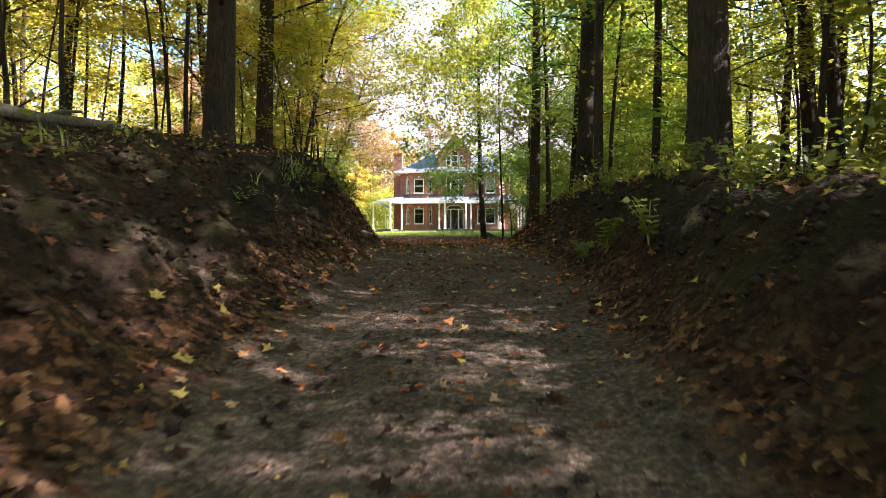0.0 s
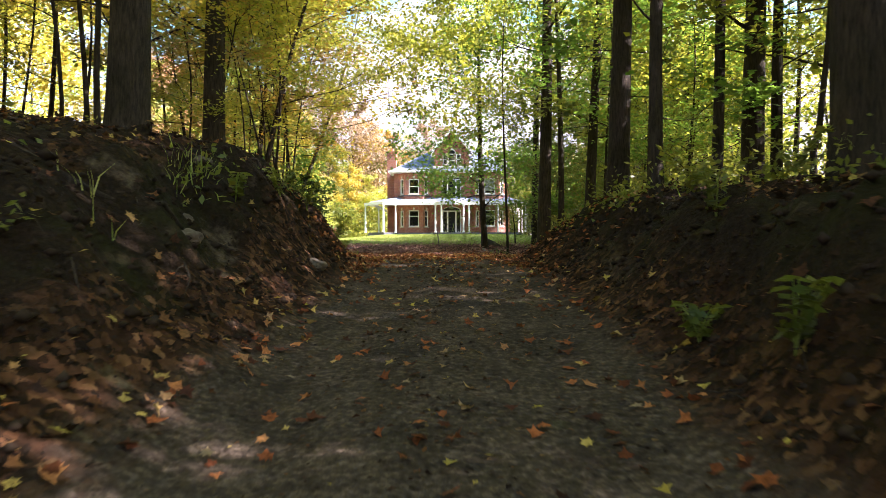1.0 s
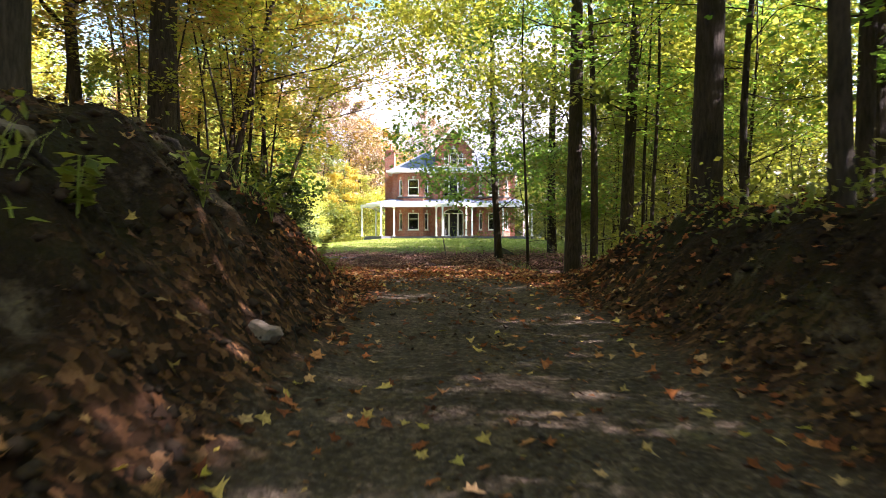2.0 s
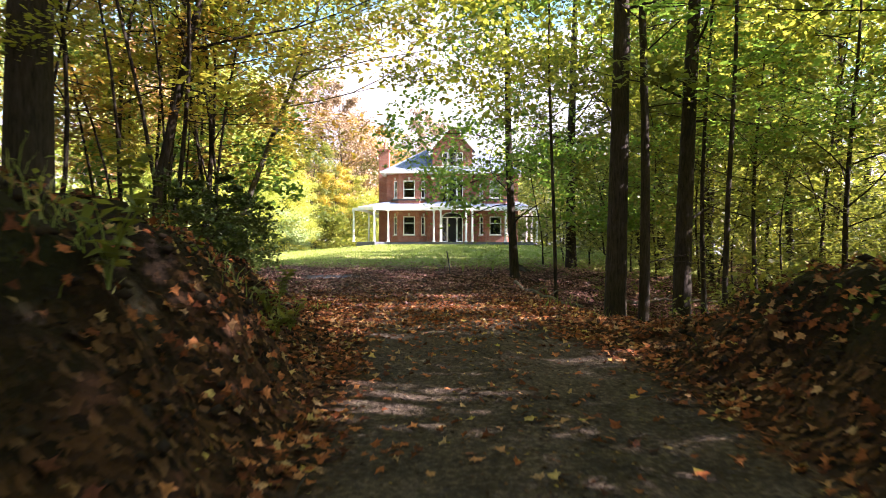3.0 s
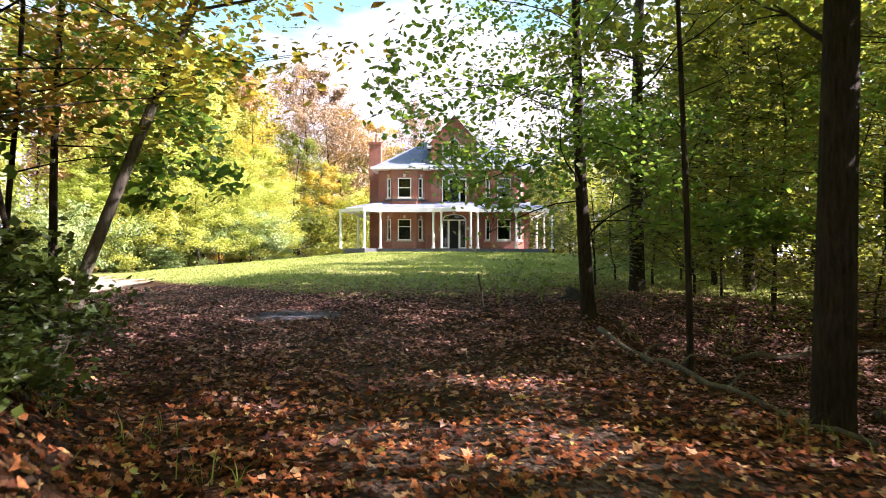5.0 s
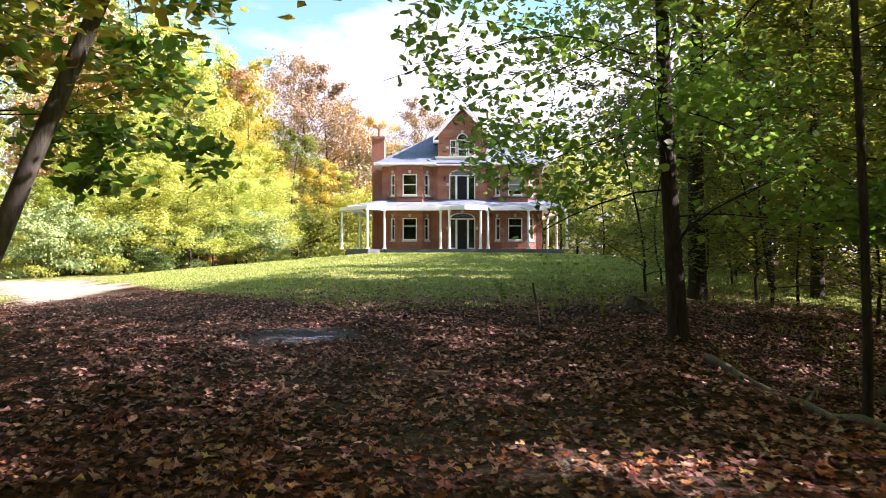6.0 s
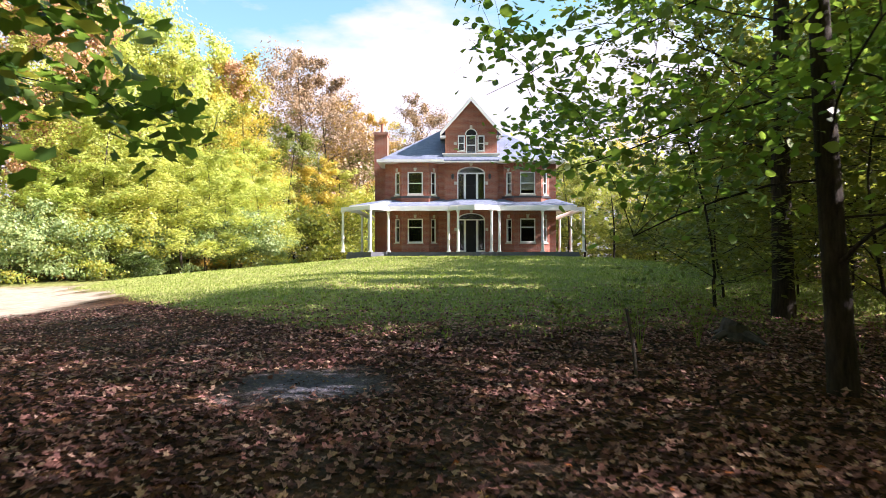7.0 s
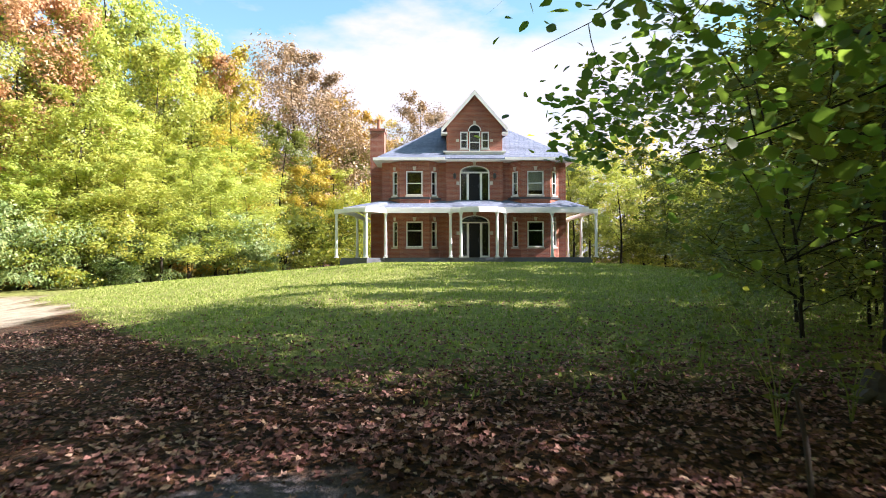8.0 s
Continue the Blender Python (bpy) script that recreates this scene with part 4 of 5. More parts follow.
    crown.parent = tree
    return tree


def put(tree, x, y, z=None, label="", group="", category="tree"):
    zz = float(land(x, y)) if z is None else z
    tree.matrix_basis = Matrix.Translation((x, y, zz)) @ tree.matrix_basis.to_3x3().to_4x4()
    return tagged(tree, label, category, group)


# trees that stand along the drive
NEAR_TREES = [
    # x, y, height, diameter, crown base, spread, leaves, material, lean, label
    (-3.56, -53.2, 19, 0.66, 6.0, 4.5, 4200, LEAF_YELGREEN, (0.01, 0.0), "large dark-barked tree on top of the bank"),
    (-4.23, -48.1, 18, 0.54, 5.0, 3.8, 4200, LEAF_YELGREEN, (0.03, 0.0), "straight grey-brown tree on the bank"),
    (4.77, -50.1, 19, 0.44, 6.0, 4.2, 4200, LEAF_GREEN, (0.015, 0.0), "tall dark straight tree on the low bank"),
    (4.36, -54.3, 15, 0.19, 4.5, 2.6, 3500, LEAF_YELGREEN, (0.0, 0.01), "slim dark tree on the low bank"),
    (8.06, -48.5, 20, 0.52, 5.5, 4.2, 4200, LEAF_YELGREEN, (0.02, 0.0), "stout forest tree with ridged bark"),
    (8.75, -48.2, 17, 0.28, 5.0, 3.0, 3500, LEAF_YELGREEN, (0.01, 0.0), "slim forest tree beside a stout one"),
    (5.46, -57.2, 20, 0.62, 7.0, 4.5, 4200, LEAF_GREEN, (0.0, 0.0), "thick dark tree at the edge of the cutting"),
    (6.20, -51.5, 16, 0.20, 5.0, 2.6, 3000, LEAF_YELGREEN, (0.01, 0.0), "slim tree in the low woodland"),
    (4.31, -40.7, 20, 0.49, 7.0, 4.2, 2600, LEAF_YELGREEN, (0.012, 0.0), "tall red-brown tree with a sunlit edge"),
    (4.88, -41.0, 15, 0.24, 5.0, 2.6, 1800, LEAF_YELGREEN, (0.0, 0.0), "slim tree beside a thicker one"),
    (5.88, -40.4, 18, 0.42, 5.0, 3.8, 3000, LEAF_YELGREEN, (0.03, 0.0), "dark tree leaning a little, with flared roots"),
    (5.17, -29.6, 16, 0.42, 4.0, 3.6, 5000, LEAF_GREEN, (0.0, 0.0), "dark tree at the edge of the lawn"),
    (3.21, -39.2, 12, 0.10, 4.0, 2.0, 1500, LEAF_GREEN, (-0.01, 0.0), "thin sapling at the edge of the drive"),
]
for i, (x, y, hgt, dia, base, spread, count, mat, lean, label) in enumerate(NEAR_TREES):
    put(tree_parts("tree", 100 + i, hgt, dia, base, spread, int(count * 1.7), 0.135, mat, lean=lean, limbs=18, depth=1, bare_limbs=1, bend=0.12, sides=12, limb_r=0.24, layer=0.25), x, y, label=label)
put(tree_parts("tree", 150, 9.5, 0.14, 2.6, 3.0, 10000, 0.12, LEAF_MAPLE, limbs=22, bend=0.2, layer=0.16, flat=0.75), 8.8, -41.9, label="slim leafy tree in the hollow below the drive")
put(tree_parts("tree", 151, 9.5, 0.13, 2.6, 2.9, 10000, 0.12, LEAF_MAPLE, limbs=22, bend=0.2, layer=0.16, flat=0.75), 8.3, -38.9, label="slim leafy tree in the hollow beside a fallen trunk")
# the dark tree before the house, whose low boughs hang across the view
t1 = tree_parts("tree", 140, 12.5, 0.27, 1.8, 3.9, 34000, 0.115, LEAF_MAPLE, kind="ovate", lean=(-0.045, 0.0), limbs=34, depth=2, along=True, layer=0.3, flat=0.6, droop=0.06, bare_limbs=2, bend=0.1, up=0.12, side_bias=(-0.28, 0.02, 0), fine=3, limb_r=0.15, keep=lambda q: (q[:, 0] > np.where(q[:, 2] > 2.9, -4.1 + 0.4 * np.maximum(q[:, 2] - 4, 0), -4.4 + 0.31 * (q[:, 1] + 3.75) + 0.5 * np.maximum(2.3 - q[:, 2], 0))) & (q[:, 2] > 1.4) & (q[:, 1] > -2.3), thin=3.7)
put(t1, 2.44, -36.1, label="slender dark tree with low leafy boughs by the lawn")
# leaning tree on the bank
put(tree_parts("tree", 141, 11, 0.16, 3.2, 3.8, 7500, 0.12, LEAF_YELGREEN, lean=(0.25, 0.05), limbs=14, bend=0.25), -4.05, -45.7, label="slim dark tree leaning over the drive")
# maple whose boughs reach over the bend of the drive
put(tree_parts("tree", 142, 11, 0.14, 2.7, 2.9, 10000, 0.14, LEAF_MAPLE, kind="lobed", lean=(0.03, 0.0), limbs=20, depth=2, flat=0.6, droop=0.10, up=0.1, fine=3, limb_r=0.3, keep=lambda q: (q[:, 1] < 1.4) & (q[:, 0] < 2.9) & (q[:, 2] > 1.9)), -6.2, -38.5, label="young maple with dark green leaves beside the drive")

# leaning tree whose crown hangs over the bend
put(tree_parts("tree", 143, 9.5, 0.16, 3.9, 4.2, 20000, 0.10, LEAF_YELGREEN, bark=BARK_PALE, kind="lobed", lean=(0.30, 0.10), limbs=16, depth=2, flat=0.6, droop=0.03, up=0.2, bend=0.15, side_bias=(0.5, 0.35, 0.1)), -4.6, -41.2, label="pale-barked tree leaning over the bend of the drive")

# leafy trees whose boughs spread over the cutting
put(tree_parts("tree", 144, 10.5, 0.15, 3.0, 3.9, 24000, 0.11, LEAF_YELGREEN, lean=(0.17, 0.02), limbs=20, depth=2, bend=0.25, layer=0.2, flat=0.7, fine=1, limb_r=0.25, side_bias=(0.35, 0.1, 0)), -5.0, -43.4, label="leaning tree with yellow-green boughs over the drive")
put(tree_parts("tree", 145, 9.0, 0.13, 1.9, 3.0, 7500, 0.12, LEAF_MAPLE, kind="lobed", lean=(0.02, 0.0), limbs=18, depth=2, bend=0.2, layer=0.14, flat=0.8, up=0.12, fine=1, limb_r=0.25, keep=lambda q: q[:, 0] > -2.6), 5.6, -49.4, label="young maple with layered green boughs on the low bank")

# young growth close to the drive
SAPLINGS = []
for i, (hgt, dia, base, spread, count, size, mat) in enumerate([(8.5, 0.08, 1.9, 2.0, 4400, 0.11, LEAF_YELGREEN), (7.0, 0.07, 0.8, 1.8, 2400, 0.13, LEAF_GREEN), (10, 0.09, 2.2, 2.1, 4200, 0.11, LEAF_YELLOW), (6.0, 0.07, 0.3, 2.3, 4000, 0.13, LEAF_GREEN), (9.0, 0.08, 2.0, 2.0, 4500, 0.11, LEAF_ORANGE)]):
    SAPLINGS.append(tree_parts("sapling", 160 + i, hgt, dia, base, spread, count, size, mat, limbs=16, depth=1, bend=0.35, flat=0.75, up=0.1, sides=6))
SAPLING_LABELS = ["thin many-branched sapling with yellow-green leaves", "thin sapling with layered green leaves", "thin sapling with golden yellow leaves", "low young tree with dense green leaves", "thin sapling with golden orange leaves"]


def copies(protos, labels, spots, group, category, scale=(0.85, 1.15)):
    """One thing a spot: the first use takes the form itself, later ones a copy."""
    random.seed(len(spots) * 7 + 3)
    for x, y, k in spots:
        src, s = protos[k], rnd(*scale)
        m = Matrix.Translation((x, y, float(land(x, y)) - 0.04)) @ Matrix.Rotation(rnd(0, 6.28), 4, "Z") @ Matrix.Rotation(rnd(-0.07, 0.07), 4, "X") @ Matrix.Diagonal((s, s, s * rnd(0.92, 1.1), 1))
        if src.get("used"):
            ob = copy_thing(src, m @ Matrix.Diagonal((1 / src.scale.x, 1 / src.scale.y, 1 / src.scale.z, 1)))
        else:
            ob = src
            ob.matrix_basis = m
            ob["used"] = 1
        tagged(ob, labels[k], category, group)


random.seed(21)
copies(SAPLINGS, SAPLING_LABELS, [
    (-3.7, -44.3, 0), (-4.0, -43.2, 0), (-4.3, -42.4, 2), (-3.6, -45.6, 4), (-4.8, -44.8, 0), (-5.2, -43.0, 4), (-5.0, -41.4, 0), (-6.2, -41.5, 4), (-6.6, -44.0, 0), (-5.6, -46.6, 4), (-7.6, -39.5, 0), (-8.4, -42.0, 2), (-4.4, -47.2, 0), (-7.2, -48.5, 0), (-6.0, -51.0, 2), (-8.0, -54.0, 0), (-6.4, -57.5, 2), (-5.5, -61.5, 0), (-8.5, -60.0, 2), (-9.0, -51.0, 0), (-10.5, -46.0, 2),
], "saplings on the hill", "sapling")
copies(SAPLINGS, SAPLING_LABELS, [
    (6.2, -31.2, 3), (6.8, -29.2, 3), (5.4, -26.2, 3), (7.6, -32.6, 3), (6.9, -34.0, 1), (4.2, -28.6, 3), (6.4, -27.0, 3), (7.4, -30.0, 1), (8.6, -40.0, 1), (9.6, -43.5, 1), (10.6, -37.5, 1), (6.6, -54.0, 0), (8.0, -56.5, 0), (6.9, -60.0, 1), (9.0, -52.5, 0), (11.0, -41.0, 1), (12.5, -45.0, 0), (9.4, -33.5, 1), (8.2, -24.5, 3), (10.2, -58.5, 0), (8.5, -63.0, 0),
], "saplings on the low side", "sapling")
copies(SAPLINGS, SAPLING_LABELS, [(7.6, -37.0, 1), (7.4, -35.2, 3), (8.8, -36.4, 3)], "saplings on the low side", "sapling")

WHIP = tree_parts("sapling", 170, 7.5, 0.055, 3.6, 1.3, 900, 0.10, LEAF_YELGREEN, lean=(0.16, 0.0), limbs=9, bend=0.3, flat=0.7, up=0.3, sides=6)
copies([WHIP], ["thin leaning whip of a sapling, bare low down"], [
    (-3.3, -44.9, 0), (-3.5, -43.9, 0), (-3.9, -45.2, 0), (-4.3, -44.2, 0), (-3.8, -42.7, 0), (-4.6, -43.6, 0), (-4.9, -42.4, 0), (-3.4, -46.4, 0), (-4.1, -46.2, 0), (-5.3, -44.5, 0), (-4.5, -45.5, 0), (-5.6, -42.2, 0), (-5.8, -45.6, 0), (-4.9, -47.0, 0),
], "leaning saplings on the bank", "sapling", (0.85, 1.25))

# woodland: a few forms, copied and turned
PROTOS = []
for i, (hgt, dia, base, spread, count, size, mat, limbs) in enumerate([
        (17, 0.30, 3.5, 4.0, 4800, 0.16, LEAF_YELGREEN, 18), (18, 0.34, 4.0, 4.2, 4800, 0.16, LEAF_GREEN, 18),
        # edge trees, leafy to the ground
        (18, 0.30, 0.8, 5.0, 11500, 0.28, LEAF_LIME_SUNLIT, 26), (19, 0.32, 1.5, 4.6, 12000, 0.27, LEAF_YELLOW, 26), (18, 0.30, 1.5, 4.8, 12000, 0.27, LEAF_RUST, 26), (13, 0.22, 0.8, 4.0, 5000, 0.28, LEAF_GREEN, 22),
        # poles with thin high crowns
        (14, 0.15, 5.5, 2.4, 1500, 0.18, LEAF_YELGREEN, 9), (12, 0.11, 4.0, 2.0, 1300, 0.17, LEAF_GREEN, 9),
        # golden trees on the hill
        (16, 0.28, 3.0, 3.8, 4800, 0.16, LEAF_YELLOW, 18),
        # high dense crown, for trees added to shade the banks and drive
        (17, 0.30, 6.0, 4.2, 7000, 0.21, LEAF_YELGREEN, 22)]):
    PROTOS.append(tree_parts("tree", 200 + i, hgt, dia, base, spread, count, size, mat, limbs=limbs, depth=1, bend=0.3, kind="bit" if 2 <= i <= 4 else "broad", sides=7, split=2, twigs=not 2 <= i <= 5))
LABELS = ["tall tree with yellow-green autumn leaves", "tall tree with green leaves", "edge tree with yellow-green leaves down to the ground", "tree in golden yellow autumn leaf", "tree with rusty brown autumn leaves", "bushy green tree at the lawn's edge", "thin straight pole of a tree, yellow-green on top", "thin dark pole of a tree, green on top", "tall tree in golden leaf on the hill", "tall tree added for shade, with a dense high yellow-green crown"]


def scatter(n, x0, x1, y0, y1, keep, gap, kinds):
    random.seed(n * 13 + 1)
    out, tries = [], 0
    while len(out) < n and tries < n * 60:
        tries += 1
        x, y = rnd(x0, x1), rnd(y0, y1)
        if keep(x, y) and all((x - q[0]) ** 2 + (y - q[1]) ** 2 > gap * gap for q in out):
            out.append((x, y, random.choice(kinds)))
    return out


random.seed(11)
copies(PROTOS, LABELS, scatter(30, -26, -5.2, -74, -41, lambda x, y: not (x > -7 and y > -46), 2.6, [0, 8, 8, 0, 1]), "woodland on the hill", "tree")
copies(PROTOS, LABELS, scatter(20, 8.5, 30, -74, -27, lambda x, y: not (-46 < y < -35 or -66 < y < -63), 2.9, [0, 0, 0, 1]), "woodland on the low side", "tree")
copies(PROTOS, LABELS, scatter(8, -12, 14, -92, -77, lambda x, y: abs(x - 1.9) > 3.5, 3.0, [0, 1]), "woodland behind", "tree")
copies(PROTOS, LABELS, scatter(20, -16, -4.8, -70, -44, lambda x, y: True, 1.5, [6, 6, 7]), "thin trees on the hill", "tree", (0.8, 1.2))
copies(PROTOS, LABELS, scatter(27, 5.6, 24, -66, -27, lambda x, y: not (y > -35 and x < 8), 1.4, [6, 7, 7]), "thin trees on the low side", "tree", (0.8, 1.2))
copies(PROTOS, LABELS, [(10.0, -31.0, 5), (11.0, -28.0, 1), (9.0, -25.5, 5)], "woodland on the low side", "tree")
copies(SAPLINGS, SAPLING_LABELS, scatter(12, 12, 27, -46, -24, lambda x, y: True, 2.4, [0, 1, 1, 3]), "saplings on the low side", "sapling", (0.9, 1.3))
# added to throw shade on the banks and drive, most of them out of view
copies(PROTOS, LABELS, [(9.3, -61.8, 9), (11.5, -59.3, 9), (9.2, -65.0, 9), (12.2, -63.0, 9), (10.6, -56.6, 9), (9.8, -52.2, 9), (8.4, -55.2, 9), (12.6, -40.6, 9), (-5.6, -58.6, 9), (-7.0, -63.0, 9), (-5.2, -66.8, 9)], "woodland on the low side", "tree", (0.85, 1.05))
# edge of the clearing, far round the house
RIM = [(-15, -40), (-25, -33), (-35, -22), (-37, -6), (-31, 4), (-24, 14), (-18, 32), (-9, 47), (2, 54), (14, 46), (22, 30), (22, 12), (19, 0), (15, -12), (11.5, -22)]


def rim(pts, step, rows, kinds, inset=0.0):
    random.seed(round(step * 100) + len(pts))
    out = []
    for (ax, ay), (bx, by) in zip(pts, pts[1:]):
        nseg = max(1, round(math.hypot(bx - ax, by - ay) / step))
        for i in range(nseg):
            for row in range(rows):
                tt = (i + rnd(0.15, 0.85)) / nseg
                nx, ny = -(by - ay), bx - ax
                k = math.hypot(nx, ny)
                o = row * 4.5 + rnd(-0.8, 1.2) - inset
                out.append((ax + (bx - ax) * tt + nx / k * o, ay + (by - ay) * tt + ny / k * o, random.choice(kinds)))
    return out


copies(PROTOS, LABELS, rim(RIM[:4], 7.0, 1, [2, 1, 3]), "trees round the clearing", "tree", (0.95, 1.3))

# the tall trees at the far side of the lawn: species told by colour, lime and gold-green brightened for sun
EDGE = []
for i, (hgt, dia, base, spread, count, size, mat, limbs) in enumerate([
        (20, 0.34, 3.0, 3.9, 14000, 0.26, LEAF_LIME_SUNLIT, 30), (20, 0.32, 2.5, 3.9, 14000, 0.26, LEAF_GOLDGREEN_SUNLIT, 30), (20, 0.34, 3.0, 3.2, 14000, 0.26, LEAF_YELLOW, 28),
        (20, 0.40, 4.0, 4.8, 14000, 0.26, LEAF_RUST, 30), (20, 0.32, 2.0, 3.8, 12000, 0.26, LEAF_GREEN, 26), (20, 0.34, 2.5, 3.9, 14000, 0.26, LEAF_SALMON, 28), (20, 0.34, 3.0, 3.6, 14000, 0.26, LEAF_ORANGE, 28)]):
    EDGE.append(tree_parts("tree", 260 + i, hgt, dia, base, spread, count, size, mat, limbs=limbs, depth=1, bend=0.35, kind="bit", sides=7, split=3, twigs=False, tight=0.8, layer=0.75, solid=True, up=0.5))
EDGE_LABELS = ["tall tree with light green leaves at the wood's edge", "tall tree with yellow-green leaves at the wood's edge", "tall tree in bright yellow leaf", "broad oak with rusty brown leaves", "dark olive-green tree at the wood's edge", "tall tree with salmon-pink autumn leaves", "tree with orange and gold leaves"]


def far_stand(rows, forms, labels, group):
    """Rows of x, y, form and height."""
    random.seed(len(rows))
    for x, y, k, hgt in rows:
        src, sc = forms[k], hgt / 20.0
        m = Matrix.Translation((x, y, float(land(x, y)) - 0.1)) @ Matrix.Rotation(rnd(0, 6.28), 4, "Z") @ Matrix.Diagonal((0.45 + 0.55 * sc, 0.45 + 0.55 * sc, sc, 1))
        if src.get("used"):
            ob = copy_thing(src, m @ Matrix.Diagonal((1 / src.scale.x, 1 / src.scale.y, 1 / src.scale.z, 1)))
        else:
            ob = src
            ob.matrix_basis = m
            ob["used"] = 1
        tagged(ob, labels[k], "tree", group)


FAR_TREES = [
    (-23.3, -1.8, 1, 7), (-19.0, 0.2, 1, 6.5), (-18.1, 2.2, 1, 8), (-17.1, 4.2, 0, 7), (-24.9, -2.8, 0, 6), (-26.5, -1.8, 0, 7), (-21.0, -0.8, 1, 7.5), (-16.3, 8.2, 1, 8),
    (-32.7, 2.2, 1, 19), (-30.3, 3.2, 5, 20), (-31.0, 7.2, 5, 22), (-28.2, 6.2, 0, 18), (-27.7, 10.2, 0, 23.5), (-27.3, 14.2, 4, 22), (-23.6, 9.2, 1, 17), (-23.9, 15.2, 0, 20), (-23.7, 18.2, 5, 20), (-23.8, 0.2, 1, 12), (-21.8, 15.2, 1, 15), (-20.8, 17.2, 2, 19.5), (-20.2, 22.2, 4, 16), (-18.2, 21.2, 1, 11), (-20.6, 5.2, 1, 10), (-17.7, 10.2, 0, 10), (-22.5, 3.2, 0, 11), (-27.4, 1.2, 1, 11), (-16.2, 24.2, 3, 20.5), (-14.2, 27.2, 3, 19), (-16.1, 18.2, 4, 13), (-13.9, 19.2, 2, 10), (-12.7, 30.2, 6, 17), (-10.8, 33.2, 6, 16), (-10.8, 26.2, 4, 12), (-12.4, 22.2, 1, 9), (-8.5, 44.2, 6, 14), (-5.1, 46.2, 3, 20), (-2.9, 50.2, 4, 15)]
far_stand(FAR_TREES, EDGE, EDGE_LABELS, "trees round the clearing")
copies(PROTOS, LABELS, [(-36.0, 18.0, 4), (-14.0, 52.0, 4)], "trees round the clearing", "tree", (1.0, 1.05))
copies(PROTOS, LABELS, [(x - 4.0 + (i % 3) * 2.0, y + 9.0 + (i % 2) * 4, (0, 1, 8)[i % 3]) for i, (x, y, k, h) in enumerate(FAR_TREES) if i % 2 == 0], "trees round the clearing", "tree", (0.8, 1.0))
far_stand([(11.5, 27, 4, 11), (15.5, 24, 1, 10), (18.5, 20, 4, 10), (14.5, 33, 1, 14), (19, 28, 4, 12), (10.5, 35, 4, 13), (21, 15, 1, 9)], EDGE, EDGE_LABELS, "trees round the clearing")
copies(PROTOS, LABELS, rim(RIM[8:11], 4.6, 1, [5, 5, 5, 8]), "trees round the clearing", "tree", (0.75, 0.95))
copies(PROTOS, LABELS, rim(RIM[10:13], 4.6, 1, [5]), "trees round the clearing", "tree", (0.6, 0.8))
copies(PROTOS, LABELS, rim(RIM[12:], 3.6, 2, [5, 5, 1]), "trees round the clearing", "tree", (0.85, 1.05))

# shrubs at the foot of the far trees
SHRUBS = []
for i, (hgt, spread, count, mat) in enumerate([(2.4, 1.5, 5200, LEAF_PALE), (2.8, 1.6, 4600, LEAF_YELGREEN), (2.2, 1.3, 4400, LEAF_ORANGE), (2.4, 1.4, 3000, LEAF_DARK), (2.6, 1.6, 2400, LEAF_GREEN)]):
    SHRUBS.append(tree_parts("shrub", 230 + i, hgt, 0.05, 0.05, spread, count, 0.15 if i > 2 else 0.11, mat, kind="broad" if i == 3 else "bit", limbs=24, depth=1, bend=0.3, up=0.35, droop=0.08, sides=5, twigs=i == 3, solid=i < 3, keep=lambda q: q[:, 2] > 0.03))
copies(SHRUBS, ["rounded grey-green shrub at the wood's edge", "loose yellow-green shrub at the wood's edge", "orange-brown shrub at the wood's edge", "", ""],
       [(-26.2, -6.5, 1), (-25.5, -6.5, 0), (-25.8, -5.2, 0), (-24.9, -5.6, 0), (-24.7, -4.5, 0), (-24.8, -3.7, 2), (-24.1, -3.3, 0), (-23.6, -3.5, 1), (-23.4, -2.0, 0), (-23.3, -1.8, 1), (-22.4, -1.7, 0), (-21.8, -1.4, 0), (-21.1, -0.9, 0), (-21.5, 1.2, 0), (-20.9, 1.0, 0), (-20.1, 1.2, 0), (-20.1, 2.9, 0), (-19.6, 3.2, 0), (-18.7, 3.9, 2), (-18.4, 5.1, 0), (-17.9, 5.6, 1), (-16.6, 5.2, 0), (-16.2, 6.3, 1), (-15.6, 7.4, 0), (-14.6, 7.7, 0), (-30.2, -0.3, 0), (-28.7, -0.3, 1), (-27.9, 0.8, 1), (-27.1, 2.1, 0), (-26.2, 3.3, 1), (-25.1, 4.6, 2), (-24.0, 5.9, 1), (-22.8, 7.1, 1), (-21.5, 8.4, 1), (-20.1, 9.7, 1), (-18.6, 11.0, 1), (-17.0, 12.2, 1)],
       "shrubs round the clearing", "shrub", (0.8, 1.8))


copies(SHRUBS, ["", "loose yellow-green shrub under the tall trees", "", "dark green bush beside the sandy drive", "green shrub in the shade of the tall trees"],
       [(-17.2, 17.2, 1), (-17.1, 20.2, 4), (-15.3, 16.2, 4), (-15.3, 20.2, 4), (-13.8, 17.2, 4), (-13.6, 20.2, 1), (-12.2, 17.2, 4), (-12.1, 21.2, 1), (-10.8, 18.2, 1), (-10.4, 22.2, 4), (-9.2, 20.2, 1), (-8.9, 24.2, 1)], "shrubs round the clearing", "shrub", (1.4, 2.0))
copies(SHRUBS, ["", "", "", "small dark green bush beside the sandy drive"],
       [(-20.0, -4.3, 3), (-19.6, -3.9, 3)], "shrubs round the clearing", "shrub", (0.45, 0.6))
copies(SHRUBS, ["", "loose yellow-green shrub by the clearing", "", "", "dark green shrub by the clearing"],
       rim(RIM[8:], 2.0, 1, [4, 4, 4, 4, 1], 2.0), "shrubs round the clearing", "shrub", (1.0, 1.8))


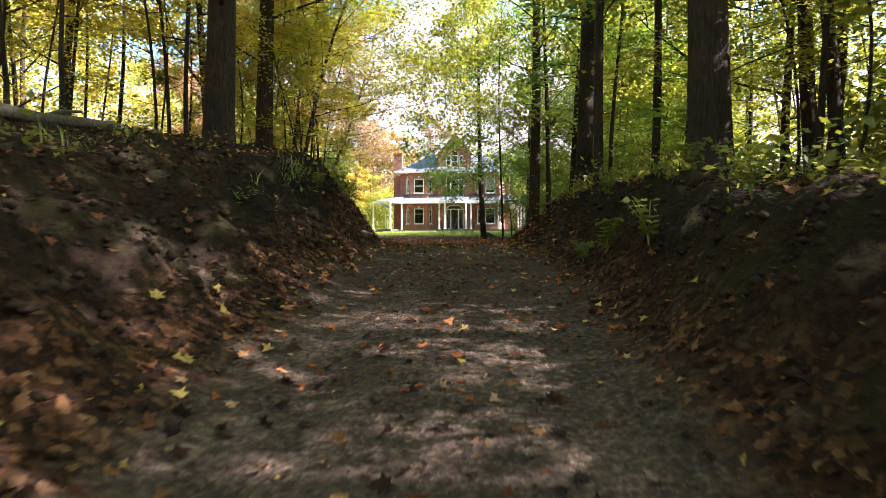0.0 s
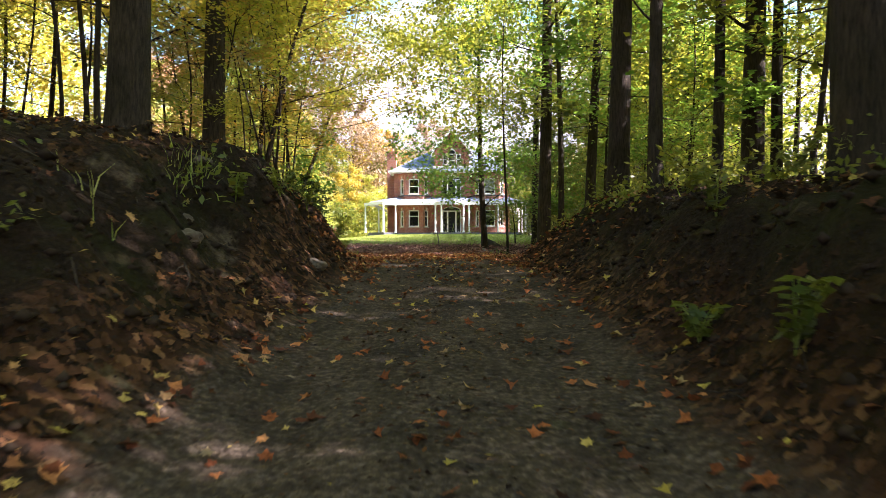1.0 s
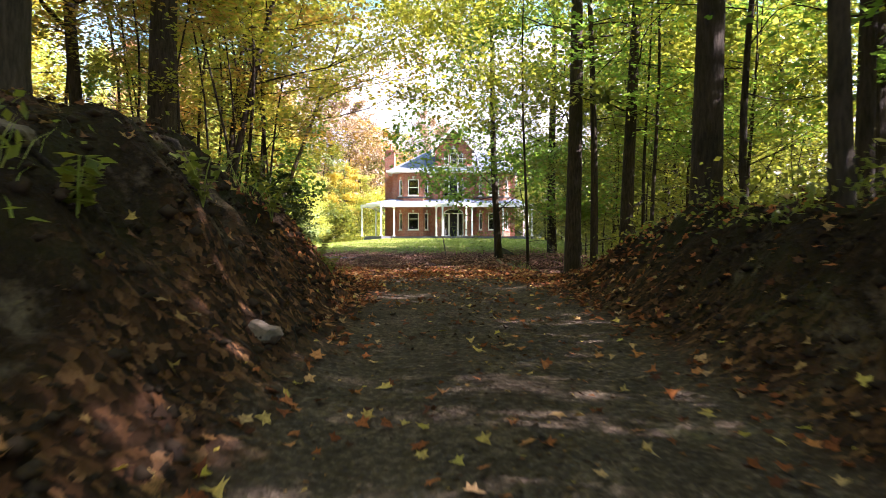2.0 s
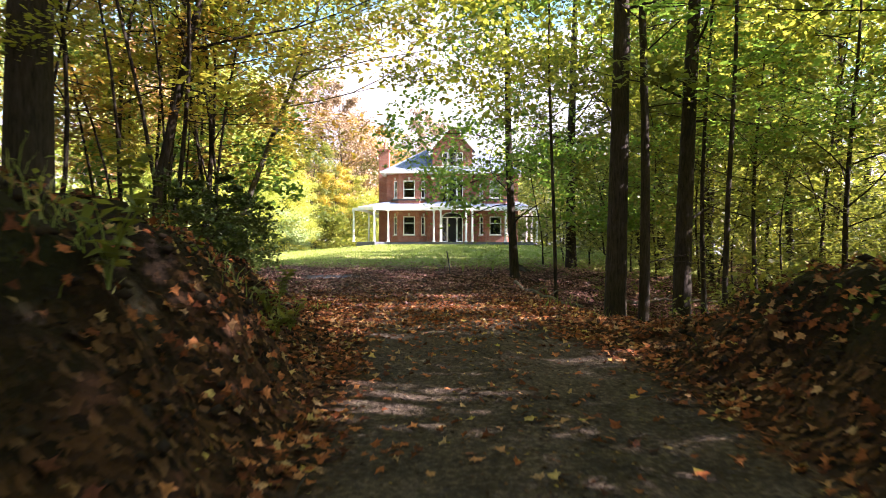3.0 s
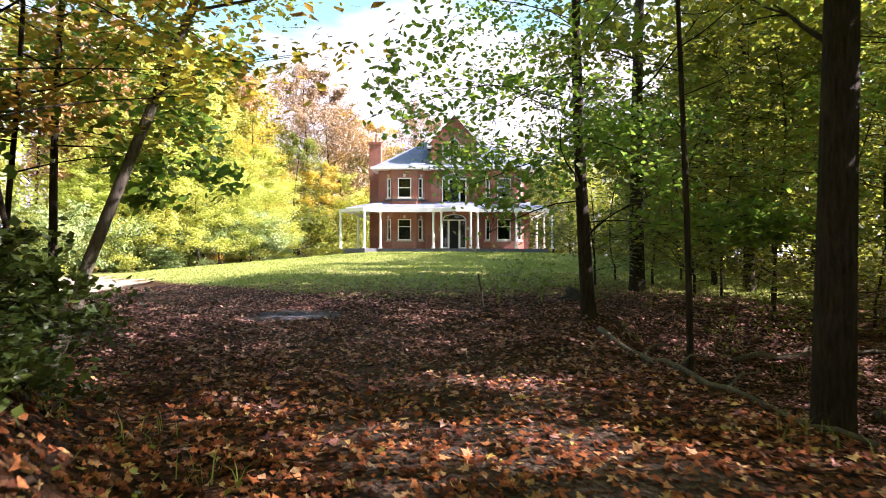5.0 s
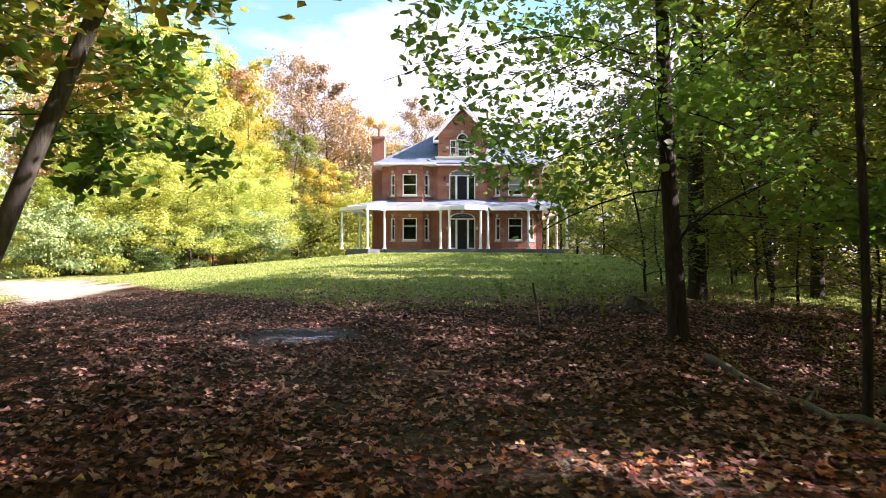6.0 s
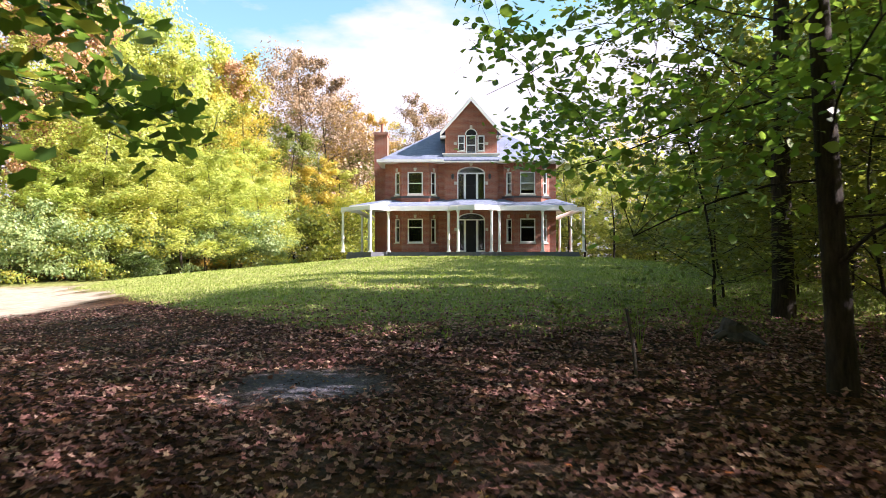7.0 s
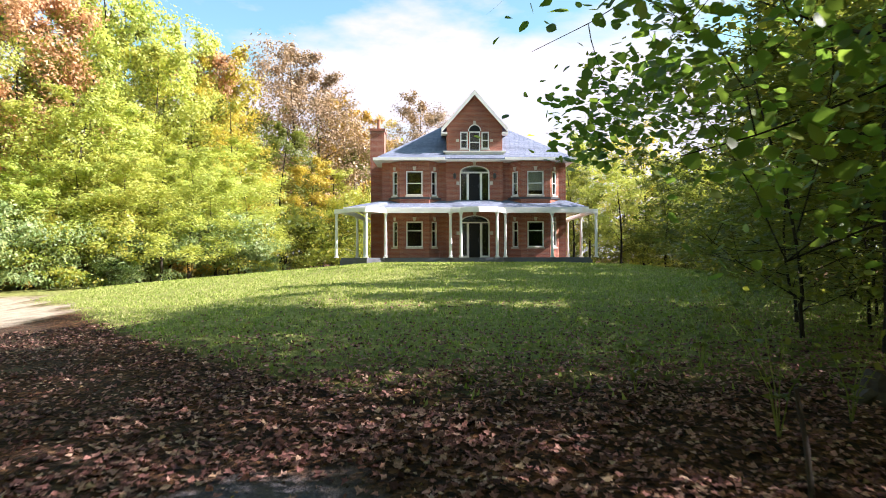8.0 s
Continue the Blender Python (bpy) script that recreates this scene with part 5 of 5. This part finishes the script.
def far_woods():
    """The woods beyond, too far to tell tree from tree."""
    rng = np.random.RandomState(77)
    n = 26000
    a = rng.uniform(0, 2 * math.pi, n)
    rad = rng.uniform(40, 66, n)
    x, y = -2 + rad * 1.05 * np.cos(a), -12 + rad * 1.35 * np.sin(a)
    far = (y > 18) | (np.abs(x + 4) > 38)
    x, y = x[far], y[far]
    n = len(x)
    low = np.clip(smooth01((x - 5) / 20) * smooth01((y + 34) / 8) * smooth01((40 - y) / 10), 0, 1)
    top = (15 + 3.5 * wobble(x, y, 0.35, 31)) * (1 - 0.5 * low)
    z = np.clip(land(x, y), -4, 4) + rng.uniform(0.0, 1.0, n) ** 0.8 * top
    c = np.stack([x, y, z], 1)
    ob = new("far_woods", leaves_mesh("far_woods", c, 1.0, LEAF_YELGREEN, "plain", 0.3, rng))
    return tagged(ob, "distant autumn woods in yellow and green leaf", "woods", kind="stuff")


def deep_woods():
    """The thick of the woods on both sides of the drive, behind the trees that stand singly."""
    rng = np.random.RandomState(78)
    n = 17000
    x = np.concatenate([rng.uniform(25, 46, n), rng.uniform(-46, -19, n)])
    y = np.concatenate([rng.uniform(-85, 0, n), rng.uniform(-85, -40, n)])
    top = 13 + 3 * wobble(x, y, 0.4, 33)
    ok = wobble(x, y, 0.9, 34) > -0.55
    x, y, top = x[ok], y[ok], top[ok]
    c = np.stack([x, y, np.clip(land(x, y), -6, 6) + rng.uniform(0.02, 1, len(x)) * top], 1)
    ob = new("deep_woods", leaves_mesh("deep_woods", c, 0.55, LEAF_YELGREEN, "plain", 0.45, rng))
    return tagged(ob, "thick yellow-green leaf of the woods beyond", "woods", kind="stuff")


far_woods()
deep_woods()

# bushes on the bank at the bend of the drive
copies(SHRUBS, ["leafy green bush on the bank beside the drive", "yellow-green bush on the bank beside the drive", "orange-brown bush beside the drive", "dark green bush on the bank beside the drive"],
       [(-3.3, -43.6, 3), (-2.8, -45.2, 3), (-2.6, -46.8, 3), (-4.0, -43.6, 3), (-3.5, -44.6, 3), (-4.4, -44.9, 3)], "bushes on the bank", "bush", (0.35, 0.5))
copies(SHRUBS, ["", "yellow-green bush beside the cutting", "", "", "dark green bush in the wood beside the cutting"],
       scatter(18, 9, 22, -66, -50, lambda x, y: True, 1.8, [4, 4, 1]), "bushes under the trees", "bush", (1.1, 1.8))
copies(SHRUBS, ["pale green bush under the trees", "yellow-green bush under the trees", "orange-brown bush under the trees", "", "dark green bush under the trees"],
       scatter(34, 10.5, 25, -50, -22, lambda x, y: True, 1.6, [4, 4, 4, 1]), "bushes under the trees", "bush", (0.7, 1.3))


# ---- ground cover ----
def ground_up(x, y):
    """Unit normals of the ground."""
    e = 0.12
    g = np.stack([(land(x - e, y) - land(x + e, y)) / (2 * e), (land(x, y - e) - land(x, y + e)) / (2 * e), np.ones(len(x))], 1)
    return g / np.linalg.norm(g, axis=1, keepdims=True)


def fallen_leaves():
    rng = np.random.RandomState(5)
    n = 290000
    x = np.concatenate([rng.uniform(-5.5, 8.0, n - 30000), rng.uniform(-16, -5.5, 30000)])
    y = np.concatenate([rng.uniform(-66, -22, n - 30000), rng.uniform(-38, -24, 30000)])
    road, lawn, sand, soil = masks(x, y)
    on_road = np.clip(road * 1.2, 0, 1)
    bare = bare_patch(x, y)
    dens = (1.0 - 0.93 * on_road * smooth01((-44.5 - y) / 4) - 0.28 * on_road * smooth01((y + 48.5) / 4) - np.interp(y, [-33, -26], [0.2, 0.9]) * lawn - (0.25 + 0.35 * smooth01((-53 - y) / 3)) * soil - 1.1 * bare - sand) * (0.6 + 0.3 * wobble(x, y, 1.2, 51) + 0.25 * wobble(x, y, 4.0, 52))
    steep = smooth01((0.93 - ground_up(x, y)[:, 2]) / 0.15)
    keep = rng.uniform(0, 1, n) < np.clip(dens * (1 - (0.45 + 0.4 * smooth01((-50 - y) / 4)) * steep) * (1 - 0.35 * smooth01((-50 - y) / 4)), 0.03, 1)
    x, y = x[keep], y[keep]
    up = ground_up(x, y)
    c = np.stack([x, y, land(x, y)], 1) + up * (rng.uniform(0.008, 0.03, len(x)) + 0.03 * (1 - up[:, 2]))[:, None]
    # whole lobed leaves beside the drive, curled broken ones farther off
    near = line_dist(x, y, DRIVE) < np.where(y < -51, 3.4, 2.9)
    near &= rng.uniform(0, 1, len(x)) < np.where(y < -51, 0.92, 0.6)
    near &= y < -33
    # shade-darkened in the cutting, rust-orange where the wood opens, faded and skylight-tinted in the clearing
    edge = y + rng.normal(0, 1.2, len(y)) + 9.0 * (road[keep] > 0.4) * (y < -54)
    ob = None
    for lo, hi, mat, words in ((-99, -54.0, LEAF_SHADED, "shade-darkened brown maple leaves"), (-54.0, -41.5, LEAF_FALLEN, "rust-orange fallen maple leaves"), (-41.5, 0, LEAF_FADED_SKYTINT, "faded brown fallen leaves with skylight's purple tint")):
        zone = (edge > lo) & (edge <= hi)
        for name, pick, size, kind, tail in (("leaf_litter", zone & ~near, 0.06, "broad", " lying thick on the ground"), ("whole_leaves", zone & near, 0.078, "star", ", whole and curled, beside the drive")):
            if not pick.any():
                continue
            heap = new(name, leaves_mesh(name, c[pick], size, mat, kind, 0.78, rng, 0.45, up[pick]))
            tagged(heap, words + tail, "fallen leaves", kind="stuff")
            ob = ob or heap
    # crumbs of leaf and twig trodden into the drive
    m = 42000
    x, y = rng.uniform(-3.5, 4.2, m), rng.uniform(-66, -34, m)
    near = line_dist(x, y, DRIVE)
    keep = (near < 2.0) & (rng.uniform(0, 1, m) < 0.25 + 0.75 * np.exp(-(near / 0.28) ** 2) + 0.5 * smooth01((near - 1.0) / 0.8))
    x, y = x[keep], y[keep]
    c = np.stack([x, y, land(x, y) + rng.uniform(0.002, 0.012, len(x))], 1)
    tagged(new("leaf_crumbs", leaves_mesh("leaf_crumbs", c, 0.035, LEAF_SHADED, "plain", 0.85, rng, 0.4)), "crumbs of dead leaf trodden into the dirt drive", "leaf litter", kind="stuff")
    # single larger leaves lying close to the wheel tracks
    forms = [leaves_mesh("leaf", np.zeros((1, 3)), 0.085, m, "star", 1.0, np.random.RandomState(60 + i), 0.45) for i, m in enumerate((LEAF_FALLEN, LEAF_RUST, LEAF_FALLEN, LEAF_YELLOW))]
    for i in range(240):
        px = rng.uniform(-1.6, 3.6)
        py = rng.uniform(-63, -38)
        leaf = new("leaf", forms[i % 4 if i % 3 else 0])
        leaf.parent = ob
        leaf.matrix_basis = Matrix.Translation((px, py, float(land(px, py)) + 0.025)) @ Euler((rng.uniform(-0.3, 0.3), rng.uniform(-0.3, 0.3), rng.uniform(0, 6.28))).to_matrix().to_4x4()
    return ob


fallen_leaves()


def lawn_grass():
    rng = np.random.RandomState(6)
    n = 110000
    x, y = rng.uniform(-20, 13, n), rng.uniform(-35, -3.2, n)
    road, lawn, sand, soil = masks(x, y)
    keep = rng.uniform(0, 1, n) < lawn * 0.95
    x, y = x[keep], y[keep]
    n = len(x)
    base = np.stack([x, y, land(x, y) - 0.01], 1)
    h = rng.uniform(0.035, 0.10, n)
    w = rng.uniform(0.012, 0.03, n)
    a = rng.uniform(0, 6.28, n)
    side = np.stack([np.cos(a), np.sin(a), np.zeros(n)], 1) * w[:, None]
    tip = base + np.stack([rng.normal(0, 0.03, n), rng.normal(0, 0.03, n), h], 1)
    v = np.stack([base - side, base + side, tip], 1).reshape(-1, 3)
    f = np.arange(3 * n).reshape(-1, 3)
    return tagged(new("lawn_grass", fast_mesh("lawn_grass", v, f, GRASS)), "short green lawn grass with dry tips", "grass", kind="stuff")


lawn_grass()


def undergrowth():
    """Low weeds and seedlings on both banks and under the trees."""
    rng = np.random.RandomState(8)
    n = 2400
    x, y = rng.uniform(-9, 11, n), rng.uniform(-66, -28, n)
    drive = line_dist(x, y, DRIVE)
    road, lawn, sand, soil = masks(x, y)
    ok = (drive > 2.2) & (lawn < 0.5) & (((x > 3.6) & (y < -47)) | ((x < -0.5) & (y < -45) & (rng.uniform(0, 1, n) < 0.14)) | ((x > 5) & (rng.uniform(0, 1, n) < 0.35)))
    x, y = x[ok], y[ok]
    z = land(x, y)
    k = 26
    h = rng.uniform(0.12, 0.45, len(x))
    c = np.repeat(np.stack([x, y, z], 1), k, 0)
    off = rng.normal(size=c.shape) * np.repeat(h, k)[:, None] * np.array([0.55, 0.55, 0.3])
    c = c + off
    c[:, 2] += np.repeat(h, k) * rng.uniform(0.15, 1.1, len(c))
    c[:, 2] = np.maximum(c[:, 2], land(c[:, 0], c[:, 1]) + 0.02)
    ob = new("undergrowth", leaves_mesh("undergrowth", c, 0.075, LEAF_GREEN, "plain", 0.6, rng))
    return tagged(ob, "low green weeds and seedlings on the banks", "undergrowth", kind="stuff")


undergrowth()


TUFTS = [(-1.3, -52.2), (-1.8, -50.2), (-1.6, -48.6), (-0.9, -57.0), (-2.4, -46.0)]


def bank_grass():
    rng = np.random.RandomState(9)
    n = 26000
    x, y = rng.uniform(-4.5, 6.5, n), rng.uniform(-66, -31, n)
    clump = wobble(x, y, 1.1, 41) + 0.4 * wobble(x, y, 3.0, 42)
    drive = line_dist(x, y, DRIVE)
    ok = (drive > 1.9) & ((y < -43) | (x > 3.2)) & (clump > np.where(y < -46, 0.95, 0.5))
    tx = np.concatenate([rng.normal(cx, 0.12, 60) for cx, cy in TUFTS])
    ty = np.concatenate([rng.normal(cy, 0.16, 60) for cx, cy in TUFTS])
    x, y = np.concatenate([x[ok], tx]), np.concatenate([y[ok], ty])
    n = len(x)
    base = np.stack([x, y, land(x, y) - 0.01], 1)
    h = rng.uniform(0.08, 0.28, n)
    a = rng.uniform(0, 6.28, n)
    side = np.stack([np.cos(a), np.sin(a), np.zeros(n)], 1) * rng.uniform(0.003, 0.007, n)[:, None]
    bend = np.stack([rng.normal(0, 0.07, n), rng.normal(0, 0.07, n), np.zeros(n)], 1)
    mid = base + bend * 0.4 + np.stack([0 * h, 0 * h, h * 0.6], 1)
    tip = base + bend * 1.3 + np.stack([0 * h, 0 * h, h], 1)
    v = np.stack([base - side, base + side, mid + side * 0.7, mid - side * 0.7, tip], 1).reshape(-1, 3)
    f = (np.arange(n)[:, None, None] * 5 + np.array([[0, 1, 2], [0, 2, 3], [3, 2, 4]])[None]).reshape(-1, 3)
    return tagged(new("bank_grass", fast_mesh("bank_grass", v, f, GRASS)), "tufts of long grass on the banks", "grass", kind="stuff")


bank_grass()


def bank_rubble():
    """Clods of earth, stones and bits of twig on the steep banks."""
    rng = np.random.RandomState(12)
    n = 26000
    x, y = rng.uniform(-3.2, 5.6, n), rng.uniform(-66, -44, n)
    drive = line_dist(x, y, DRIVE)
    up = ground_up(x, y)
    ok = (drive > 1.4) & (rng.uniform(0, 1, n) < 0.12 + 0.88 * smooth01((0.95 - up[:, 2]) / 0.2))
    x, y, up = x[ok], y[ok], up[ok]
    n = len(x)
    s = 0.010 + 0.045 * rng.uniform(0, 1, n) ** 4
    octa = np.array([(1, 0, 0), (0, 1, 0), (-1, 0, 0), (0, -1, 0), (0, 0, 1), (0, 0, -1)], float)
    f = np.array([(0, 1, 4), (1, 2, 4), (2, 3, 4), (3, 0, 4), (1, 0, 5), (2, 1, 5), (3, 2, 5), (0, 3, 5)])
    a = rng.uniform(0, 6.28, n)
    ca, sa = np.cos(a)[:, None], np.sin(a)[:, None]
    loc = octa[None] * rng.uniform(0.6, 1.5, (n, 6, 1)) * s[:, None, None]
    v = np.stack([loc[..., 0] * ca - loc[..., 1] * sa, loc[..., 0] * sa + loc[..., 1] * ca, loc[..., 2] * 0.7], 2)
    v += np.stack([x, y, land(x, y)], 1)[:, None, :] + up[:, None, :] * 0.01
    idx = (np.arange(n)[:, None, None] * 6 + f[None]).reshape(-1, 3)
    tagged(new("bank_rubble", fast_mesh("bank_rubble", v.reshape(-1, 3), idx, CLOD)), "clods of dark earth and small stones on the banks", "rubble", kind="stuff")
    # twigs and root hairs
    m = 900
    x, y = rng.uniform(-4.2, 6.5, m), rng.uniform(-66, -34, m)
    ok = line_dist(x, y, DRIVE) > 1.3
    x, y = x[ok], y[ok]
    b = Build()
    k = len(x)
    a, length, r = rng.uniform(0, 6.28, k), rng.uniform(0.08, 0.3, k), rng.uniform(0.003, 0.008, k)
    line = []
    for t in (0.0, 0.5, 1.0):
        qx, qy = x + np.cos(a) * length * t, y + np.sin(a) * length * t
        line.append(np.stack([qx, qy, land(qx, qy) + 0.02 + rng.uniform(0, 0.04, k)], 1))
        a = a + rng.uniform(-0.4, 0.4, k)
    for i in range(k):
        b.tube([q[i] for q in line], [r[i], r[i] * 0.8, r[i] * 0.4], 3, False)
    tagged(new("twig_litter", b.mesh("twig_litter", BARK)), "dead twigs and fine roots strewn over the banks", "twigs", kind="stuff")


bank_rubble()


# ---- small things ----
def stake():
    z = float(land(0.45, -35.4))
    st = part("stake", Build().tube([(0.52, -35.4, z - 0.15), (0.48, -35.4, z + 0.3), (0.40, -35.41, z + 0.74)], [0.022, 0.02, 0.018], 7), STUMP_WOOD, None)
    return tagged(st, "thin dark wooden stake leaning at the lawn's edge", "stake")


stake()


def stump(x, y, r, h):
    z = float(land(x, y))
    b = Build()
    b.tube([(x, y, z - 0.2), (x, y, z + 0.02), (x + 0.01, y, z + 0.12), (x, y, z + h * 0.85), (x + 0.02, y, z + h)], [r * 1.7, r * 1.45, r * 1.1, r, r * 0.92], 12)
    st = part("tree_stump", b, STUMP_WOOD, None)
    for i in range(4):
        a = i * 1.6 + 0.4
        part("root", Build().tube([(x + math.cos(a) * r, y + math.sin(a) * r, z + 0.08), (x + math.cos(a) * r * 2, y + math.sin(a) * r * 2, z + 0.02), (x + math.cos(a) * r * 3, y + math.sin(a) * r * 3, z - 0.05)], [r * 0.45, r * 0.3, r * 0.12], 6), STUMP_WOOD, st)
    return tagged(st, "low dark rotting stump at the edge of the lawn", "stump")


stump(2.8, -32.7, 0.2, 0.26)


def branch_on_ground(pts, r, label):
    """A fallen branch that follows the ground, with a few side twigs."""
    b = Build()
    line = []
    for (ax, ay), (bx, by) in zip(pts, pts[1:]):
        for i in range(4):
            t = i / 4
            line.append((ax + (bx - ax) * t, ay + (by - ay) * t))
    line.append(pts[-1])
    path = [(x, y, float(land(x, y)) + r * 0.8 + 0.02 * math.sin(i * 1.3)) for i, (x, y) in enumerate(line)]
    n = len(path)
    b.tube(path, [r * (1 - 0.6 * i / n) for i in range(n)], 8)
    log = tagged(part("fallen_branch", b, BARK_PALE, None, smooth=True), label, "branch")
    for k in (n // 3, n // 2, 2 * n // 3):
        x, y, z = path[k]
        part("twig", Build().tube([(x, y, z), (x + 0.2, y + 0.15, z + 0.12), (x + 0.45, y + 0.22, z + 0.13)], [r * 0.35, r * 0.25, r * 0.1], 5), BARK_PALE, log)
    return log


branch_on_ground([(2.35, -37.4), (2.45, -39.0), (2.55, -40.6), (2.75, -42.0), (3.1, -43.4)], 0.055, "long bent fallen branch along the edge of the drive")
branch_on_ground([(-6.2, -60.5), (-4.6, -59.2), (-3.0, -58.2)], 0.14, "fallen dark log on top of the bank")
branch_on_ground([(5.0, -36.5), (7.0, -35.6), (9.2, -35.4)], 0.06, "fallen branch lying in the leaf litter")
branch_on_ground([(6.2, -38.6), (8.6, -37.6), (11.5, -37.4)], 0.09, "fallen trunk lying in the leaf litter")


def rock(x, y, z, s, seed, label):
    r = random.Random(seed)
    bm = bmesh.new()
    bmesh.ops.create_icosphere(bm, subdivisions=3, radius=1.0)
    off = Vector((r.uniform(0, 9), r.uniform(0, 9), r.uniform(0, 9)))
    for v in bm.verts:
        d = v.co.normalized()
        k = 1 + 0.35 * noise.noise(d * 1.3 + off) + 0.12 * noise.noise(d * 3.6 + off)
        v.co = Vector((d.x * s[0] * k, d.y * s[1] * k, d.z * s[2] * k))
    me = bpy.data.meshes.new("rock")
    bm.to_mesh(me)
    bm.free()
    me.materials.append(ROCK)
    ob = new("rock", me)
    ob.matrix_basis = pose(x, y, z, 0, 0, r.uniform(0, 360))
    return tagged(ob, label, "rock")


for i, (x, y, up, s) in enumerate([(0.02, -55.7, -0.01, (0.11, 0.14, 0.08)), (-0.52, -57.95, 0.0, (0.10, 0.14, 0.07)), (-0.75, -57.5, 0.0, (0.08, 0.10, 0.06)), (-0.95, -56.6, 0.02, (0.09, 0.16, 0.07))]):
    rock(x, y, float(land(x, y)) + up, s, 300 + i, "pale half-buried rock in the bank")


def bank_root(pts, r):
    path = [(x, y, float(land(x, y)) + dz) for x, y, dz in pts]
    ob = part("tree_root", Build().tube(path, [r * (1 - 0.7 * i / len(path)) for i in range(len(path))], 7), BARK, None, smooth=True)
    return tagged(ob, "bare dark root sticking out of the bank", "root")


bank_root([(-1.35, -58.9, 0.02), (-1.05, -58.6, 0.06), (-0.8, -58.5, 0.0), (-0.6, -58.2, 0.05), (-0.5, -57.9, -0.02)], 0.035)
bank_root([(-1.6, -54.6, 0.0), (-1.1, -54.4, 0.07), (-0.8, -54.6, 0.02), (-0.55, -54.9, -0.03)], 0.03)
bank_root([(-1.5, -56.4, 0.0), (-1.0, -56.6, 0.06), (-0.7, -56.3, 0.03), (-0.5, -56.2, -0.03)], 0.025)


def leafy_weed(x, y, h, seed, label, mat):
    """A small plant: a few stems, each with broad leaves."""
    rng = np.random.RandomState(seed)
    plant = empty("weed", Matrix.Translation((x, y, float(land(x, y)) - 0.01)))
    spots = []
    for i in range(5):
        a, lean = rng.uniform(0, 6.28), rng.uniform(0.25, 0.6)
        pts = [(math.cos(a) * lean * h * t * t, math.sin(a) * lean * h * t * t, h * t) for t in (0, 0.35, 0.7, 1.0)]
        part("stem", Build().tube(pts, [0.006, 0.005, 0.004, 0.002], 5), GRASS, plant)
        for t in np.linspace(0.3, 1.0, 7):
            for s in (-1, 1):
                spots.append((math.cos(a) * lean * h * t * t - s * 0.05 * math.sin(a), math.sin(a) * lean * h * t * t + s * 0.05 * math.cos(a), h * t))
    crown = new("foliage", leaves_mesh("foliage", np.array(spots), 0.10, mat, "plain", 0.7, rng))
    crown.parent = plant
    return tagged(plant, label, "plant")


for i, (x, y, h) in enumerate([(3.3, -60.3, 0.35), (3.5, -61.2, 0.4), (3.25, -59.2, 0.25), (3.8, -58.0, 0.4), (-0.55, -55.2, 0.4), (-1.6, -50.8, 0.45), (3.9, -62.4, 0.4), (-0.6, -56.6, 0.3), (-0.9, -52.4, 0.45), (4.3, -59.8, 0.4), (4.6, -57.6, 0.45), (4.1, -56.4, 0.35), (-1.25, -47.6, 0.4), (-1.35, -48.1, 0.4), (-1.5, -47.2, 0.45), (-1.15, -48.7, 0.35)]):
    leafy_weed(x, y, h, 400 + i, "small bright green weed on the bank", LEAF_GREEN)
for i, (x, y, h) in enumerate([(0.9, -34.2, 1.3), (1.5, -31.0, 1.0), (1.9, -33.6, 0.9), (0.2, -32.4, 0.6)]):
    leafy_weed(x, y, h, 430 + i, "thin seedling with a few green leaves on the lawn", LEAF_GREEN)
